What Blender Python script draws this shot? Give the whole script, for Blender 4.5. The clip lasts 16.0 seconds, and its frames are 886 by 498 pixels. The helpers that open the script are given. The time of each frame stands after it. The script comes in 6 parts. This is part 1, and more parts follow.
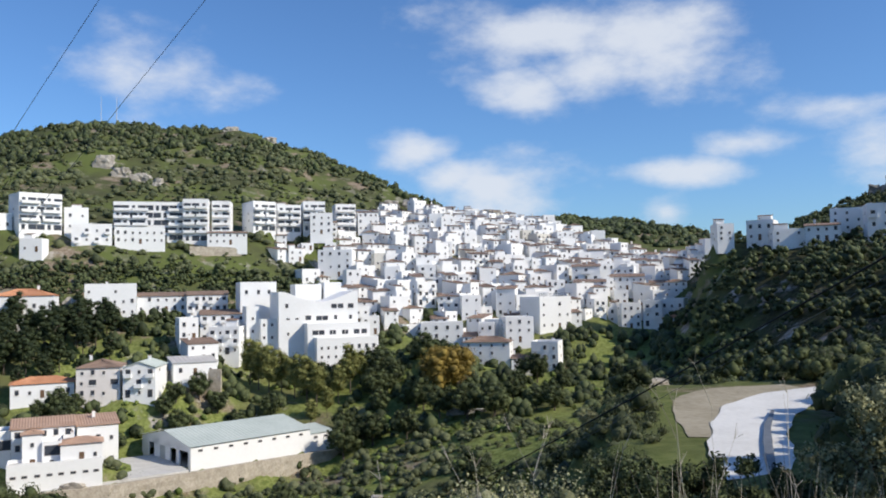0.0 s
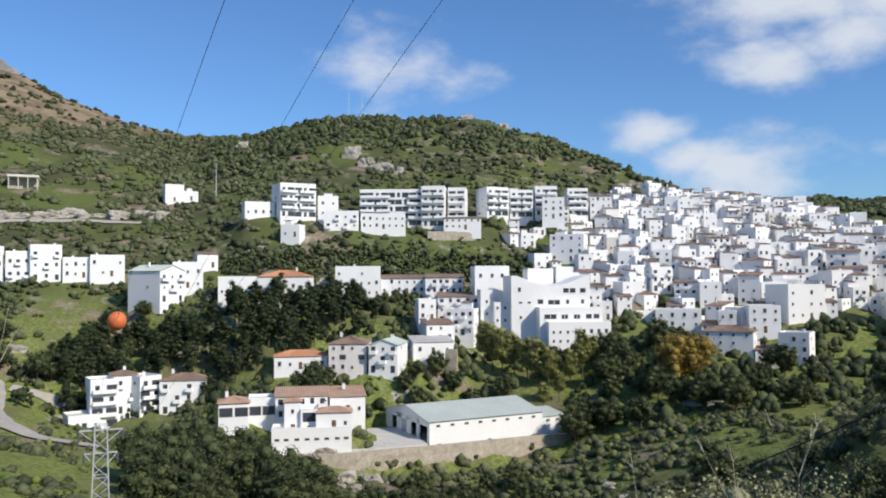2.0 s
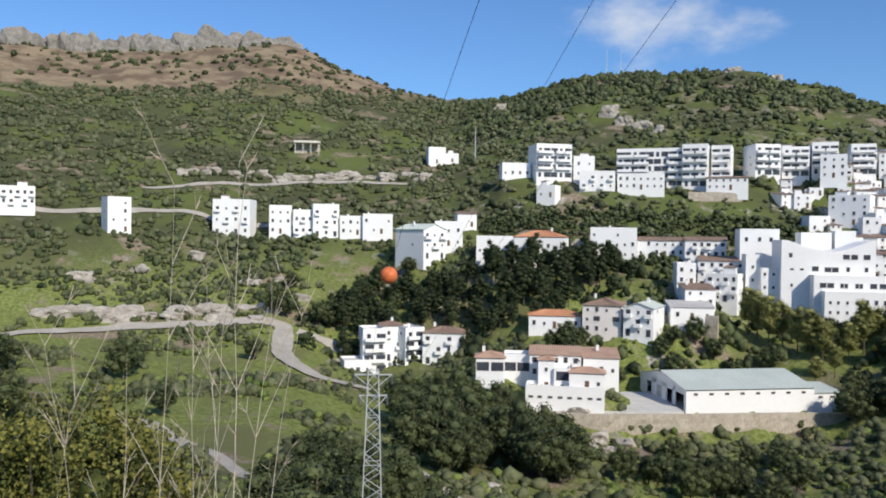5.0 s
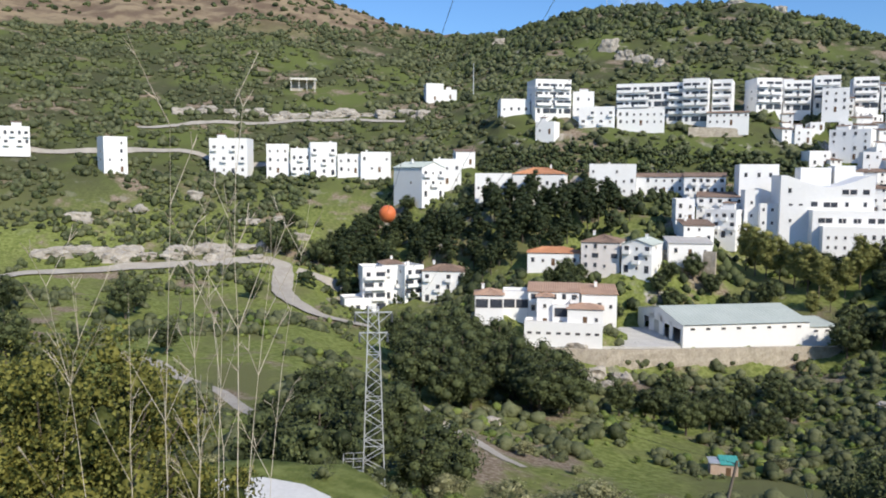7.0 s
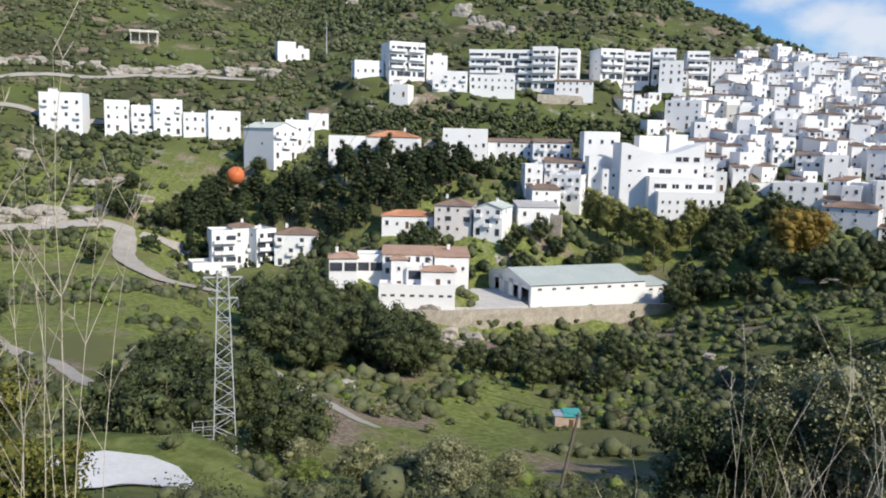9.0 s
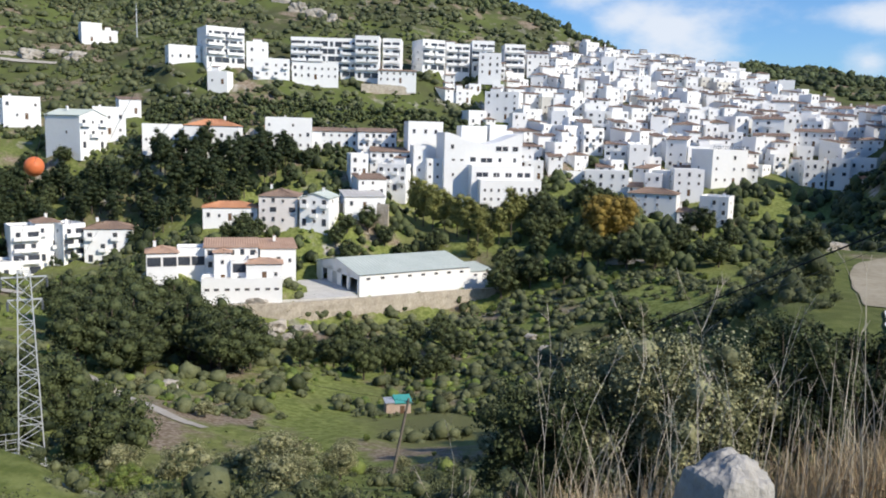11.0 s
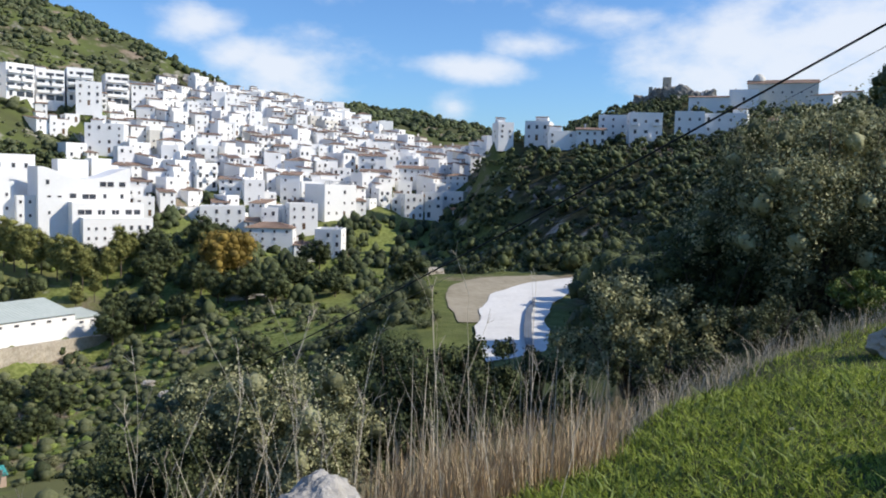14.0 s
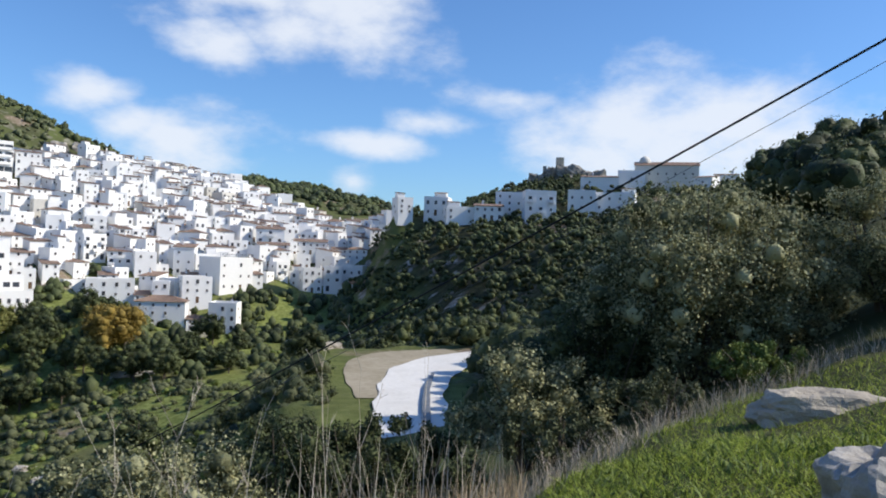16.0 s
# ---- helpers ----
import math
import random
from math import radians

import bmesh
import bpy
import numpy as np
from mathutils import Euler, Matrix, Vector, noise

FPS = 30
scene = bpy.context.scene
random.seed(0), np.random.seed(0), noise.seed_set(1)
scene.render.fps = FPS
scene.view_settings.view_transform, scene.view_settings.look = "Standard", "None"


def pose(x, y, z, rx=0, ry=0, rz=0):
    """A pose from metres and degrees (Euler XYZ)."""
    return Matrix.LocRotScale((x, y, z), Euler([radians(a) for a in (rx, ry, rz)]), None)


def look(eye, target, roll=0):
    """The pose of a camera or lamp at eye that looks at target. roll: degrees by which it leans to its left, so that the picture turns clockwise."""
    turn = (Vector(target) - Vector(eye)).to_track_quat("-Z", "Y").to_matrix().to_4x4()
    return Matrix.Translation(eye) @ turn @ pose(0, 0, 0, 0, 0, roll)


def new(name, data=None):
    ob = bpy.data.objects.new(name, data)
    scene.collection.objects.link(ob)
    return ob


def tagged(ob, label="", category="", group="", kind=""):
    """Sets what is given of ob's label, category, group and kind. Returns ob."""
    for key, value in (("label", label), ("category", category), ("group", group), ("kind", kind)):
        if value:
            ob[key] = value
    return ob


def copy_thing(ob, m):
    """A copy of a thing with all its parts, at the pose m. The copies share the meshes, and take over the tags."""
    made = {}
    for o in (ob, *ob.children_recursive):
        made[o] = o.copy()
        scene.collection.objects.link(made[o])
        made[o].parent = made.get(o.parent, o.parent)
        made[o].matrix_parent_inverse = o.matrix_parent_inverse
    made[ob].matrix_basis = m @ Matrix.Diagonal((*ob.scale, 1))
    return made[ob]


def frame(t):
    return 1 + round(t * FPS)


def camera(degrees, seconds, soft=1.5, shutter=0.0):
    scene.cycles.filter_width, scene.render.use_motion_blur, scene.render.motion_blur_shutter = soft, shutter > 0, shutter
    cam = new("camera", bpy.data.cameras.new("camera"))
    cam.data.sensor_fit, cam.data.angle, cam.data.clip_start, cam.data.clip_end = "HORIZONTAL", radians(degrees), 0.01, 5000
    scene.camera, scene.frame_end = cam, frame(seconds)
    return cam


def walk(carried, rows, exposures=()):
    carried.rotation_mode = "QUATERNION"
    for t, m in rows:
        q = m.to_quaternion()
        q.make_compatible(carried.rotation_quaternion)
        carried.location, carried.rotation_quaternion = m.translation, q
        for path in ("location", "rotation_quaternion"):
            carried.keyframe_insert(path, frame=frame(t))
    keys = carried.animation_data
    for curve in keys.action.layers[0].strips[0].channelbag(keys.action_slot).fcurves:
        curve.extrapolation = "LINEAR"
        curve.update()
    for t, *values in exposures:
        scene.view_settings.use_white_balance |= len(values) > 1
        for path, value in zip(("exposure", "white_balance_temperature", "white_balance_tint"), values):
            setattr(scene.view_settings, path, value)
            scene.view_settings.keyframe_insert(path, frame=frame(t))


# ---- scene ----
# ---- camera: a handheld pan, the phone held at arm's length from the turning body ----
cam = camera(57.35, 16.0, soft=1.9)
EYE, TILT, LEAN, ARM = 1.6, 3.0, 1.0, 0.4
ROWS = [
    (0.0, -0.00, 0.00, -0.00),
    (0.5, 3.57, -0.18, 0.10),
    (1.0, 7.58, -0.47, 0.12),
    (1.5, 11.48, -0.75, 0.16),
    (2.0, 16.27, -1.08, 0.15),
    (2.5, 19.42, -1.37, 0.17),
    (3.0, 24.60, -1.68, 0.33),
    (3.5, 28.65, -2.02, 0.52),
    (4.0, 31.85, -2.28, 0.67),
    (6.5, 34.71, -6.81, 0.76),
    (7.0, 34.02, -8.20, 0.53),
    (7.5, 32.98, -9.22, 0.29),
    (8.0, 30.10, -10.01, -0.32),
    (8.5, 27.09, -10.39, -0.81),
    (9.0, 23.88, -10.76, -1.04),
    (11.5, 8.65, -11.11, -2.17),
    (12.0, 5.37, -10.98, -2.43),
    (12.5, 1.00, -10.66, -2.81),
    (13.0, -4.94, -9.96, -3.47),
    (13.5, -9.46, -9.02, -3.65),
    (14.0, -14.86, -7.45, -3.45),
    (14.5, -18.25, -5.68, -3.84),
    (15.0, -19.79, -4.28, -4.01),
    (15.5, -21.15, -2.95, -4.08),
    (16.0, -21.93, -1.75, -4.25),
]


def held(yaw, pitch, roll):
    a = radians(yaw)
    return pose(0, 0, EYE, TILT, LEAN, 0) @ pose(-ARM * math.sin(a), ARM * math.cos(a), 0, 90 + pitch, roll, yaw)


walk(cam, [(t, held(yaw, pitch, roll)) for t, yaw, pitch, roll in ROWS], exposures=[(0.0, -0.16), (4.2, -0.26), (6.5, -0.10), (9.0, -0.10), (12.5, 0.03), (16.0, 0.02)])

# ---- sky, clouds and sun ----
SUN_TURN, SUN_HEIGHT = 112.0, 36.0
world = bpy.data.worlds.new("sky")
scene.world = world
world.use_nodes = True
wt = world.node_tree
wt.nodes.clear()


def wn(kind):
    return wt.nodes.new(kind)


def wmath(op, a, b=None, c=None):
    n = wn("ShaderNodeMath")
    n.operation = op
    for i, v in enumerate((a, b, c)):
        if v is None:
            continue
        if isinstance(v, (int, float)):
            n.inputs[i].default_value = v
        else:
            wt.links.new(v, n.inputs[i])
    return n.outputs[0]


sky = wn("ShaderNodeTexSky")
sky.sky_type, sky.sun_disc, sky.sun_elevation, sky.sun_rotation = "NISHITA", False, radians(SUN_HEIGHT), radians(SUN_TURN)
sky.air_density, sky.dust_density, sky.ozone_density = 1.0, 0.6, 2.5
way = wn("ShaderNodeTexCoord")
axes = wn("ShaderNodeSeparateXYZ")
wt.links.new(way.outputs["Generated"], axes.inputs[0])
bearing = wmath("MULTIPLY", wmath("ARCTAN2", wmath("MULTIPLY", axes.outputs[0], -1.0), axes.outputs[1]), 57.2958)
height = wmath("MULTIPLY", wmath("ARCSINE", axes.outputs[2]), 57.2958)
CLOUDS = [(-7, 17.6, 9.5, 2.3), (-14, 17.2, 7, 2.6), (-17.0, 14.6, 4.6, 2.6), (-6.3, 13.8, 3.2, 1.9), (-11, 15, 5, 2.2), (19.0, 14.6, 5.0, 2.6),
          (1.9, 9.9, 2.9, 1.6), (-4.0, 7.4, 5.4, 2.4), (-0.5, 8.0, 3.0, 1.6), (-17.0, 7.9, 4.0, 1.1), (-21, 9.4, 3.6, 1.0), (-15.4, 5.1, 1.6, 1.2), (-26.5, 11.2, 4.4, 1.3),
          (-37.5, 8.6, 7.5, 3.6, 1.5), (-41.0, 9.6, 4.5, 2.6, 1.5), (-34.0, 7.4, 5.0, 2.8, 1.3), (-44, 8.5, 6.0, 3.6), (60, 19, 9, 3), (90, 16, 14, 4), (140, 20, 16, 5), (-100, 20, 14, 4), (-150, 22, 16, 5)]
cover = None
for turn, up, wide, tall, *more in CLOUDS:
    u = wmath("DIVIDE", wmath("SUBTRACT", bearing, turn), wide)
    v = wmath("DIVIDE", wmath("SUBTRACT", height, up), tall)
    gap = wmath("SQRT", wmath("ADD", wmath("MULTIPLY", u, u), wmath("MULTIPLY", v, v)))
    one = wmath("SUBTRACT", more[0] if more else 1.0, gap)
    cover = one if cover is None else wmath("MAXIMUM", cover, one)
stretch = wn("ShaderNodeMapping")
stretch.inputs["Scale"].default_value = (1.0, 1.0, 1.9)
wt.links.new(way.outputs["Generated"], stretch.inputs[0])
puffs = wn("ShaderNodeTexNoise")
puffs.inputs["Scale"].default_value, puffs.inputs["Detail"].default_value, puffs.inputs["Roughness"].default_value = 9.0, 9.0, 0.58
wt.links.new(stretch.outputs[0], puffs.inputs["Vector"])
dense = wmath("ADD", wmath("MULTIPLY", cover, 0.85), wmath("MULTIPLY", wmath("SUBTRACT", puffs.outputs["Fac"], 0.5), 2.6))
fade = wn("ShaderNodeMapRange")
fade.interpolation_type = "SMOOTHSTEP"
fade.inputs["From Min"].default_value, fade.inputs["From Max"].default_value, fade.inputs["To Max"].default_value = -0.25, 0.95, 0.88
wt.links.new(dense, fade.inputs["Value"])
tone = wn("ShaderNodeMix")
tone.data_type = "RGBA"
wt.links.new(fade.outputs[0], tone.inputs["Factor"])
hue = wn("ShaderNodeMix")
hue.data_type, hue.blend_type = "RGBA", "MULTIPLY"
hue.inputs["Factor"].default_value = 1.0
hue.inputs["B"].default_value = (0.70, 1.0, 1.36, 1)
wt.links.new(sky.outputs[0], hue.inputs["A"])
wt.links.new(hue.outputs["Result"], tone.inputs["A"])
tone.inputs["B"].default_value = (6.9, 7.3, 8.0, 1)
back = wn("ShaderNodeBackground")
back.inputs["Strength"].default_value = 0.122
wt.links.new(tone.outputs["Result"], back.inputs["Color"])
wt.links.new(back.outputs[0], wn("ShaderNodeOutputWorld").inputs["Surface"])

sun = new("sun", bpy.data.lights.new("sun", "SUN"))
sun.data.energy, sun.data.angle, sun.data.color = 5.0, radians(0.6), (1.0, 0.915, 0.78)
a, e = radians(SUN_TURN), radians(SUN_HEIGHT)
sun.matrix_world = look((0, 0, 200), (-math.sin(a) * math.cos(e) * 9, -math.cos(a) * math.cos(e) * 9, 200 - math.sin(e) * 9))

# ---- materials ----
def surface(name, low, high, rough=0.85, grain=3.0, patch=0.3, bump=0.15, metal=0.0, island=0.0, spread=0.5):
    """Two colours mixed by a coarse and a fine noise at real size; island: variation from piece to piece."""
    m = bpy.data.materials.new(name)
    m.use_nodes = True
    t = m.node_tree
    bsdf = t.nodes["Principled BSDF"]
    place = t.nodes.new("ShaderNodeTexCoord")
    coarse, fine = t.nodes.new("ShaderNodeTexNoise"), t.nodes.new("ShaderNodeTexNoise")
    for n, s, d in ((coarse, patch, 5), (fine, grain, 6)):
        n.inputs["Scale"].default_value, n.inputs["Detail"].default_value, n.inputs["Roughness"].default_value = s, d, 0.6
    geo = t.nodes.new("ShaderNodeNewGeometry")
    t.links.new(geo.outputs["Position"], coarse.inputs["Vector"])
    t.links.new(geo.outputs["Position"], fine.inputs["Vector"])
    mixer = t.nodes.new("ShaderNodeMath")
    mixer.operation = "MULTIPLY_ADD"
    mixer.inputs[1].default_value = spread
    t.links.new(fine.outputs["Fac"], mixer.inputs[0])
    half = t.nodes.new("ShaderNodeMath")
    half.operation, half.inputs[1].default_value = "MULTIPLY", 1.0 - spread
    t.links.new(coarse.outputs["Fac"], half.inputs[0])
    t.links.new(half.outputs[0], mixer.inputs[2])
    last = mixer.outputs[0]
    if island:
        shift = t.nodes.new("ShaderNodeMath")
        shift.operation, shift.inputs[1].default_value = "MULTIPLY_ADD", island
        t.links.new(geo.outputs["Random Per Island"], shift.inputs[0])
        drop = t.nodes.new("ShaderNodeMath")
        drop.operation, drop.inputs[1].default_value = "SUBTRACT", island / 2
        t.links.new(last, drop.inputs[0])
        t.links.new(drop.outputs[0], shift.inputs[2])
        last = shift.outputs[0]
    ramp = t.nodes.new("ShaderNodeValToRGB")
    ramp.color_ramp.elements[0].position, ramp.color_ramp.elements[1].position = 0.3, 0.7
    ramp.color_ramp.elements[0].color, ramp.color_ramp.elements[1].color = (*low, 1), (*high, 1)
    t.links.new(last, ramp.inputs[0])
    t.links.new(ramp.outputs[0], bsdf.inputs["Base Color"])
    bsdf.inputs["Roughness"].default_value, bsdf.inputs["Metallic"].default_value = rough, metal
    bsdf.inputs["Specular IOR Level"].default_value = 0.25
    if bump:
        b = t.nodes.new("ShaderNodeBump")
        b.inputs["Strength"].default_value, b.inputs["Distance"].default_value = min(1.0, bump * 3), 0.3 / grain
        t.links.new(fine.outputs["Fac"], b.inputs["Height"])
        t.links.new(b.outputs[0], bsdf.inputs["Normal"])
    return m


def foliage(name, low, high, patch=0.25, island=0.5, glow=0.14):
    """Leaves: per-leaf and per-plant variation, with some light coming through."""
    m = surface(name, low, high, rough=0.65, grain=2.4, patch=patch, bump=0.3, island=island)
    t = m.node_tree
    out, bsdf = t.nodes["Material Output"], t.nodes["Principled BSDF"]
    ramp = next(n for n in t.nodes if n.type == "VALTORGB")
    thin = t.nodes.new("ShaderNodeBsdfTranslucent")
    t.links.new(ramp.outputs[0], thin.inputs["Color"])
    both = t.nodes.new("ShaderNodeMixShader")
    both.inputs[0].default_value = glow
    t.links.new(bsdf.outputs[0], both.inputs[1])
    t.links.new(thin.outputs[0], both.inputs[2])
    t.links.new(both.outputs[0], out.inputs["Surface"])
    return m


WHITE = surface("whitewash", (0.80, 0.795, 0.78), (0.88, 0.875, 0.86), 0.9, 1.2, 0.12, 0.04)
CREAM = surface("cream_render", (0.60, 0.57, 0.50), (0.74, 0.71, 0.64), 0.9, 1.2, 0.2, 0.05)
ROSE = surface("pale_rose_render", (0.70, 0.64, 0.60), (0.80, 0.76, 0.73), 0.9, 1.2, 0.2, 0.05)
GREY = surface("bare_grey_render", (0.42, 0.405, 0.385), (0.54, 0.52, 0.50), 0.9, 1.2, 0.25, 0.06)
TILE = surface("weathered_roof_tile", (0.16, 0.11, 0.085), (0.34, 0.24, 0.18), 0.9, 2.2, 0.25, 0.3)
TANTILE = surface("salmon_roof_tile", (0.34, 0.21, 0.145), (0.54, 0.37, 0.27), 0.9, 2.2, 0.3, 0.3)
ORANGE = surface("terracotta_roof_tile", (0.42, 0.18, 0.09), (0.62, 0.31, 0.17), 0.85, 2.2, 0.3, 0.3)
SLAB = surface("flat_roof_screed", (0.50, 0.47, 0.44), (0.74, 0.72, 0.69), 0.9, 1.5, 0.3, 0.1)
GLASS = surface("dark_window_glass", (0.03, 0.035, 0.045), (0.08, 0.09, 0.11), 0.12, 2.0, 0.2, 0)
FRAME = surface("window_frame_paint", (0.30, 0.26, 0.23), (0.45, 0.42, 0.38), 0.6, 4.0, 0.6, 0)
DOORWOOD = surface("brown_door_wood", (0.10, 0.06, 0.035), (0.2, 0.12, 0.07), 0.6, 6.0, 0.6, 0.1)
RAIL = surface("iron_rail_paint", (0.10, 0.11, 0.12), (0.2, 0.21, 0.23), 0.5, 6.0, 1.0, 0)
STEEL = surface("galvanised_steel", (0.42, 0.44, 0.46), (0.62, 0.64, 0.66), 0.5, 5.0, 0.8, 0, 0.35)
SHEET = surface("pale_green_fibre_cement", (0.40, 0.45, 0.41), (0.56, 0.60, 0.55), 0.8, 1.5, 0.15, 0.05)
CONCRETE = surface("pale_concrete", (0.46, 0.44, 0.40), (0.66, 0.64, 0.60), 0.9, 2.0, 0.4, 0.1)
STONE = surface("rubble_stone", (0.29, 0.25, 0.195), (0.54, 0.48, 0.39), 0.95, 2.0, 0.6, 0.5)
ROCK = surface("limestone", (0.22, 0.205, 0.18), (0.52, 0.49, 0.445), 0.95, 9.0, 1.6, 0.6)
CRAG = surface("grey_crag", (0.12, 0.115, 0.10), (0.36, 0.335, 0.30), 0.95, 0.8, 0.2, 0.6)
CLIFF = surface("limestone_outcrop", (0.24, 0.215, 0.18), (0.52, 0.475, 0.41), 0.95, 0.8, 0.2, 0.6)
TRACK = surface("white_gravel_track", (0.60, 0.585, 0.55), (0.80, 0.785, 0.75), 0.95, 3.0, 0.35, 0.15)
LANE = surface("dusty_concrete_lane", (0.30, 0.27, 0.225), (0.50, 0.46, 0.40), 0.95, 2.0, 0.3, 0.1)
TAN = surface("tan_earth_verge", (0.24, 0.21, 0.14), (0.46, 0.40, 0.30), 0.95, 2.0, 0.3, 0.15)
BALL = surface("orange_plastic", (0.60, 0.15, 0.05), (0.72, 0.21, 0.08), 0.5, 8.0, 1.5, 0)
CABLE = surface("black_cable", (0.015, 0.015, 0.016), (0.03, 0.03, 0.032), 0.6, 20.0, 3.0, 0)
WIRE = surface("aluminium_wire", (0.10, 0.10, 0.11), (0.18, 0.18, 0.2), 0.5, 20.0, 3.0, 0)
POLEWOOD = surface("grey_pole_wood", (0.12, 0.10, 0.08), (0.24, 0.21, 0.18), 0.9, 8.0, 1.0, 0.2)
BARK = surface("grey_bark", (0.07, 0.055, 0.04), (0.17, 0.14, 0.11), 0.95, 9.0, 1.2, 0.5)
STRAW = surface("dry_straw", (0.32, 0.22, 0.12), (0.60, 0.47, 0.30), 0.85, 3.0, 1.2, 0, island=0.8)
STALK = surface("bleached_stalk", (0.32, 0.27, 0.20), (0.60, 0.53, 0.42), 0.85, 5.0, 1.2, 0, island=0.6)
TURF = foliage("meadow_grass", (0.20, 0.28, 0.035), (0.46, 0.53, 0.11), 0.5, 0.7, 0.5)
SCRUB = foliage("grey_green_scrub", (0.04, 0.052, 0.022), (0.17, 0.185, 0.09), 0.035, 0.35)
OAK = foliage("dark_oak_leaf", (0.022, 0.032, 0.013), (0.125, 0.15, 0.06), 0.06, 0.4)
FRESH = foliage("fresh_green_leaf", (0.085, 0.13, 0.028), (0.22, 0.265, 0.07), 0.06, 0.4)
PINE = foliage("dark_pine_needle", (0.02, 0.032, 0.014), (0.07, 0.09, 0.035), 0.08, 0.4, 0.15)
OLIVE = foliage("olive_leaf", (0.11, 0.12, 0.055), (0.46, 0.45, 0.25), 0.3, 0.7, 0.2)
POPLAR = foliage("yellowing_poplar_leaf", (0.11, 0.125, 0.035), (0.30, 0.29, 0.095), 0.12, 0.5)
AUTUMN = foliage("ochre_autumn_leaf", (0.16, 0.115, 0.025), (0.36, 0.26, 0.06), 0.2, 0.5)
MASTIC = foliage("mastic_bush_leaf", (0.05, 0.065, 0.015), (0.26, 0.25, 0.06), 0.8, 0.7, 0.25)


def ground_material():
    """Green pasture with dry earth, stones and grey-brown scrubland, mixed by noises of several sizes and by slope."""
    m = bpy.data.materials.new("hillside_ground")
    m.use_nodes = True
    t = m.node_tree
    bsdf, geo = t.nodes["Principled BSDF"], t.nodes.new("ShaderNodeNewGeometry")

    def cloud(scale, detail=6, rough=0.6):
        n = t.nodes.new("ShaderNodeTexNoise")
        n.inputs["Scale"].default_value, n.inputs["Detail"].default_value, n.inputs["Roughness"].default_value = scale, detail, rough
        t.links.new(geo.outputs["Position"], n.inputs["Vector"])
        return n.outputs["Fac"]

    def span(value, a, b):
        n = t.nodes.new("ShaderNodeMapRange")
        n.interpolation_type = "SMOOTHSTEP"
        n.inputs["From Min"].default_value, n.inputs["From Max"].default_value = a, b
        t.links.new(value, n.inputs["Value"])
        return n.outputs[0]

    def blend(fac, one, two):
        n = t.nodes.new("ShaderNodeMix")
        n.data_type = "RGBA"
        t.links.new(fac, n.inputs["Factor"])
        for v, k in ((one, "A"), (two, "B")):
            if isinstance(v, tuple):
                n.inputs[k].default_value = (*v, 1)
            else:
                t.links.new(v, n.inputs[k])
        return n.outputs["Result"]

    spot = t.nodes.new("ShaderNodeSeparateXYZ")
    t.links.new(geo.outputs["Position"], spot.inputs[0])
    grass = blend(span(cloud(0.9), 0.35, 0.68), (0.125, 0.155, 0.038), (0.25, 0.28, 0.09))
    grass = blend(span(cloud(0.03, 8), 0.47, 0.66), grass, (0.15, 0.155, 0.065))
    # drier, greyer grazing land on the upper slopes
    upland = blend(span(cloud(0.02, 8), 0.40, 0.60), (0.075, 0.08, 0.04), (0.115, 0.14, 0.043))
    grass = blend(span(spot.outputs[2], -22.0, 6.0), grass, upland)
    # darker ground colour under the wood on the right-hand hill
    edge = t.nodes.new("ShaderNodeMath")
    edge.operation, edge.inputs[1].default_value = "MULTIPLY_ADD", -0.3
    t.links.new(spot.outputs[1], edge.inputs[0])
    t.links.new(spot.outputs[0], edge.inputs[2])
    dark_ground = blend(span(cloud(0.6), 0.35, 0.65), (0.035, 0.036, 0.018), (0.085, 0.085, 0.04))
    grass = blend(span(edge.outputs[0], 10.0, 22.0), grass, dark_ground)
    earth = blend(span(cloud(1.7), 0.35, 0.7), (0.17, 0.125, 0.085), (0.36, 0.30, 0.23))
    bare = span(cloud(0.045, 8, 0.65), 0.54, 0.64)
    turf = blend(bare, grass, earth)
    stone = blend(span(cloud(0.5, 8), 0.35, 0.65), (0.20, 0.18, 0.15), (0.46, 0.43, 0.38))
    steep = t.nodes.new("ShaderNodeSeparateXYZ")
    t.links.new(geo.outputs["Normal"], steep.inputs[0])
    rocky = t.nodes.new("ShaderNodeMath")
    rocky.operation = "MULTIPLY"
    t.links.new(span(cloud(0.11, 8), 0.56, 0.63), rocky.inputs[0])
    inv = t.nodes.new("ShaderNodeMath")
    inv.operation, inv.inputs[0].default_value = "SUBTRACT", 1.0
    t.links.new(span(steep.outputs[2], 0.80, 0.95), inv.inputs[1])
    t.links.new(inv.outputs[0], rocky.inputs[1])
    col = blend(rocky.outputs[0], turf, stone)
    # high burnt moor on the far ridge
    wob = t.nodes.new("ShaderNodeMath")
    wob.operation, wob.inputs[1].default_value = "MULTIPLY_ADD", 60.0
    t.links.new(cloud(0.012), wob.inputs[0])
    t.links.new(spot.outputs[2], wob.inputs[2])
    west = span(spot.outputs[0], -330.0, -430.0)
    high = t.nodes.new("ShaderNodeMath")
    high.operation = "MULTIPLY"
    t.links.new(span(wob.outputs[0], 118.0, 150.0), high.inputs[0])
    t.links.new(west, high.inputs[1])
    moor = blend(span(cloud(0.05, 8), 0.38, 0.62), (0.16, 0.115, 0.08), (0.30, 0.235, 0.15))
    col = blend(high.outputs[0], col, moor)
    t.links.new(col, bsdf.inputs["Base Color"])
    bsdf.inputs["Roughness"].default_value, bsdf.inputs["Specular IOR Level"].default_value = 0.95, 0.1
    b = t.nodes.new("ShaderNodeBump")
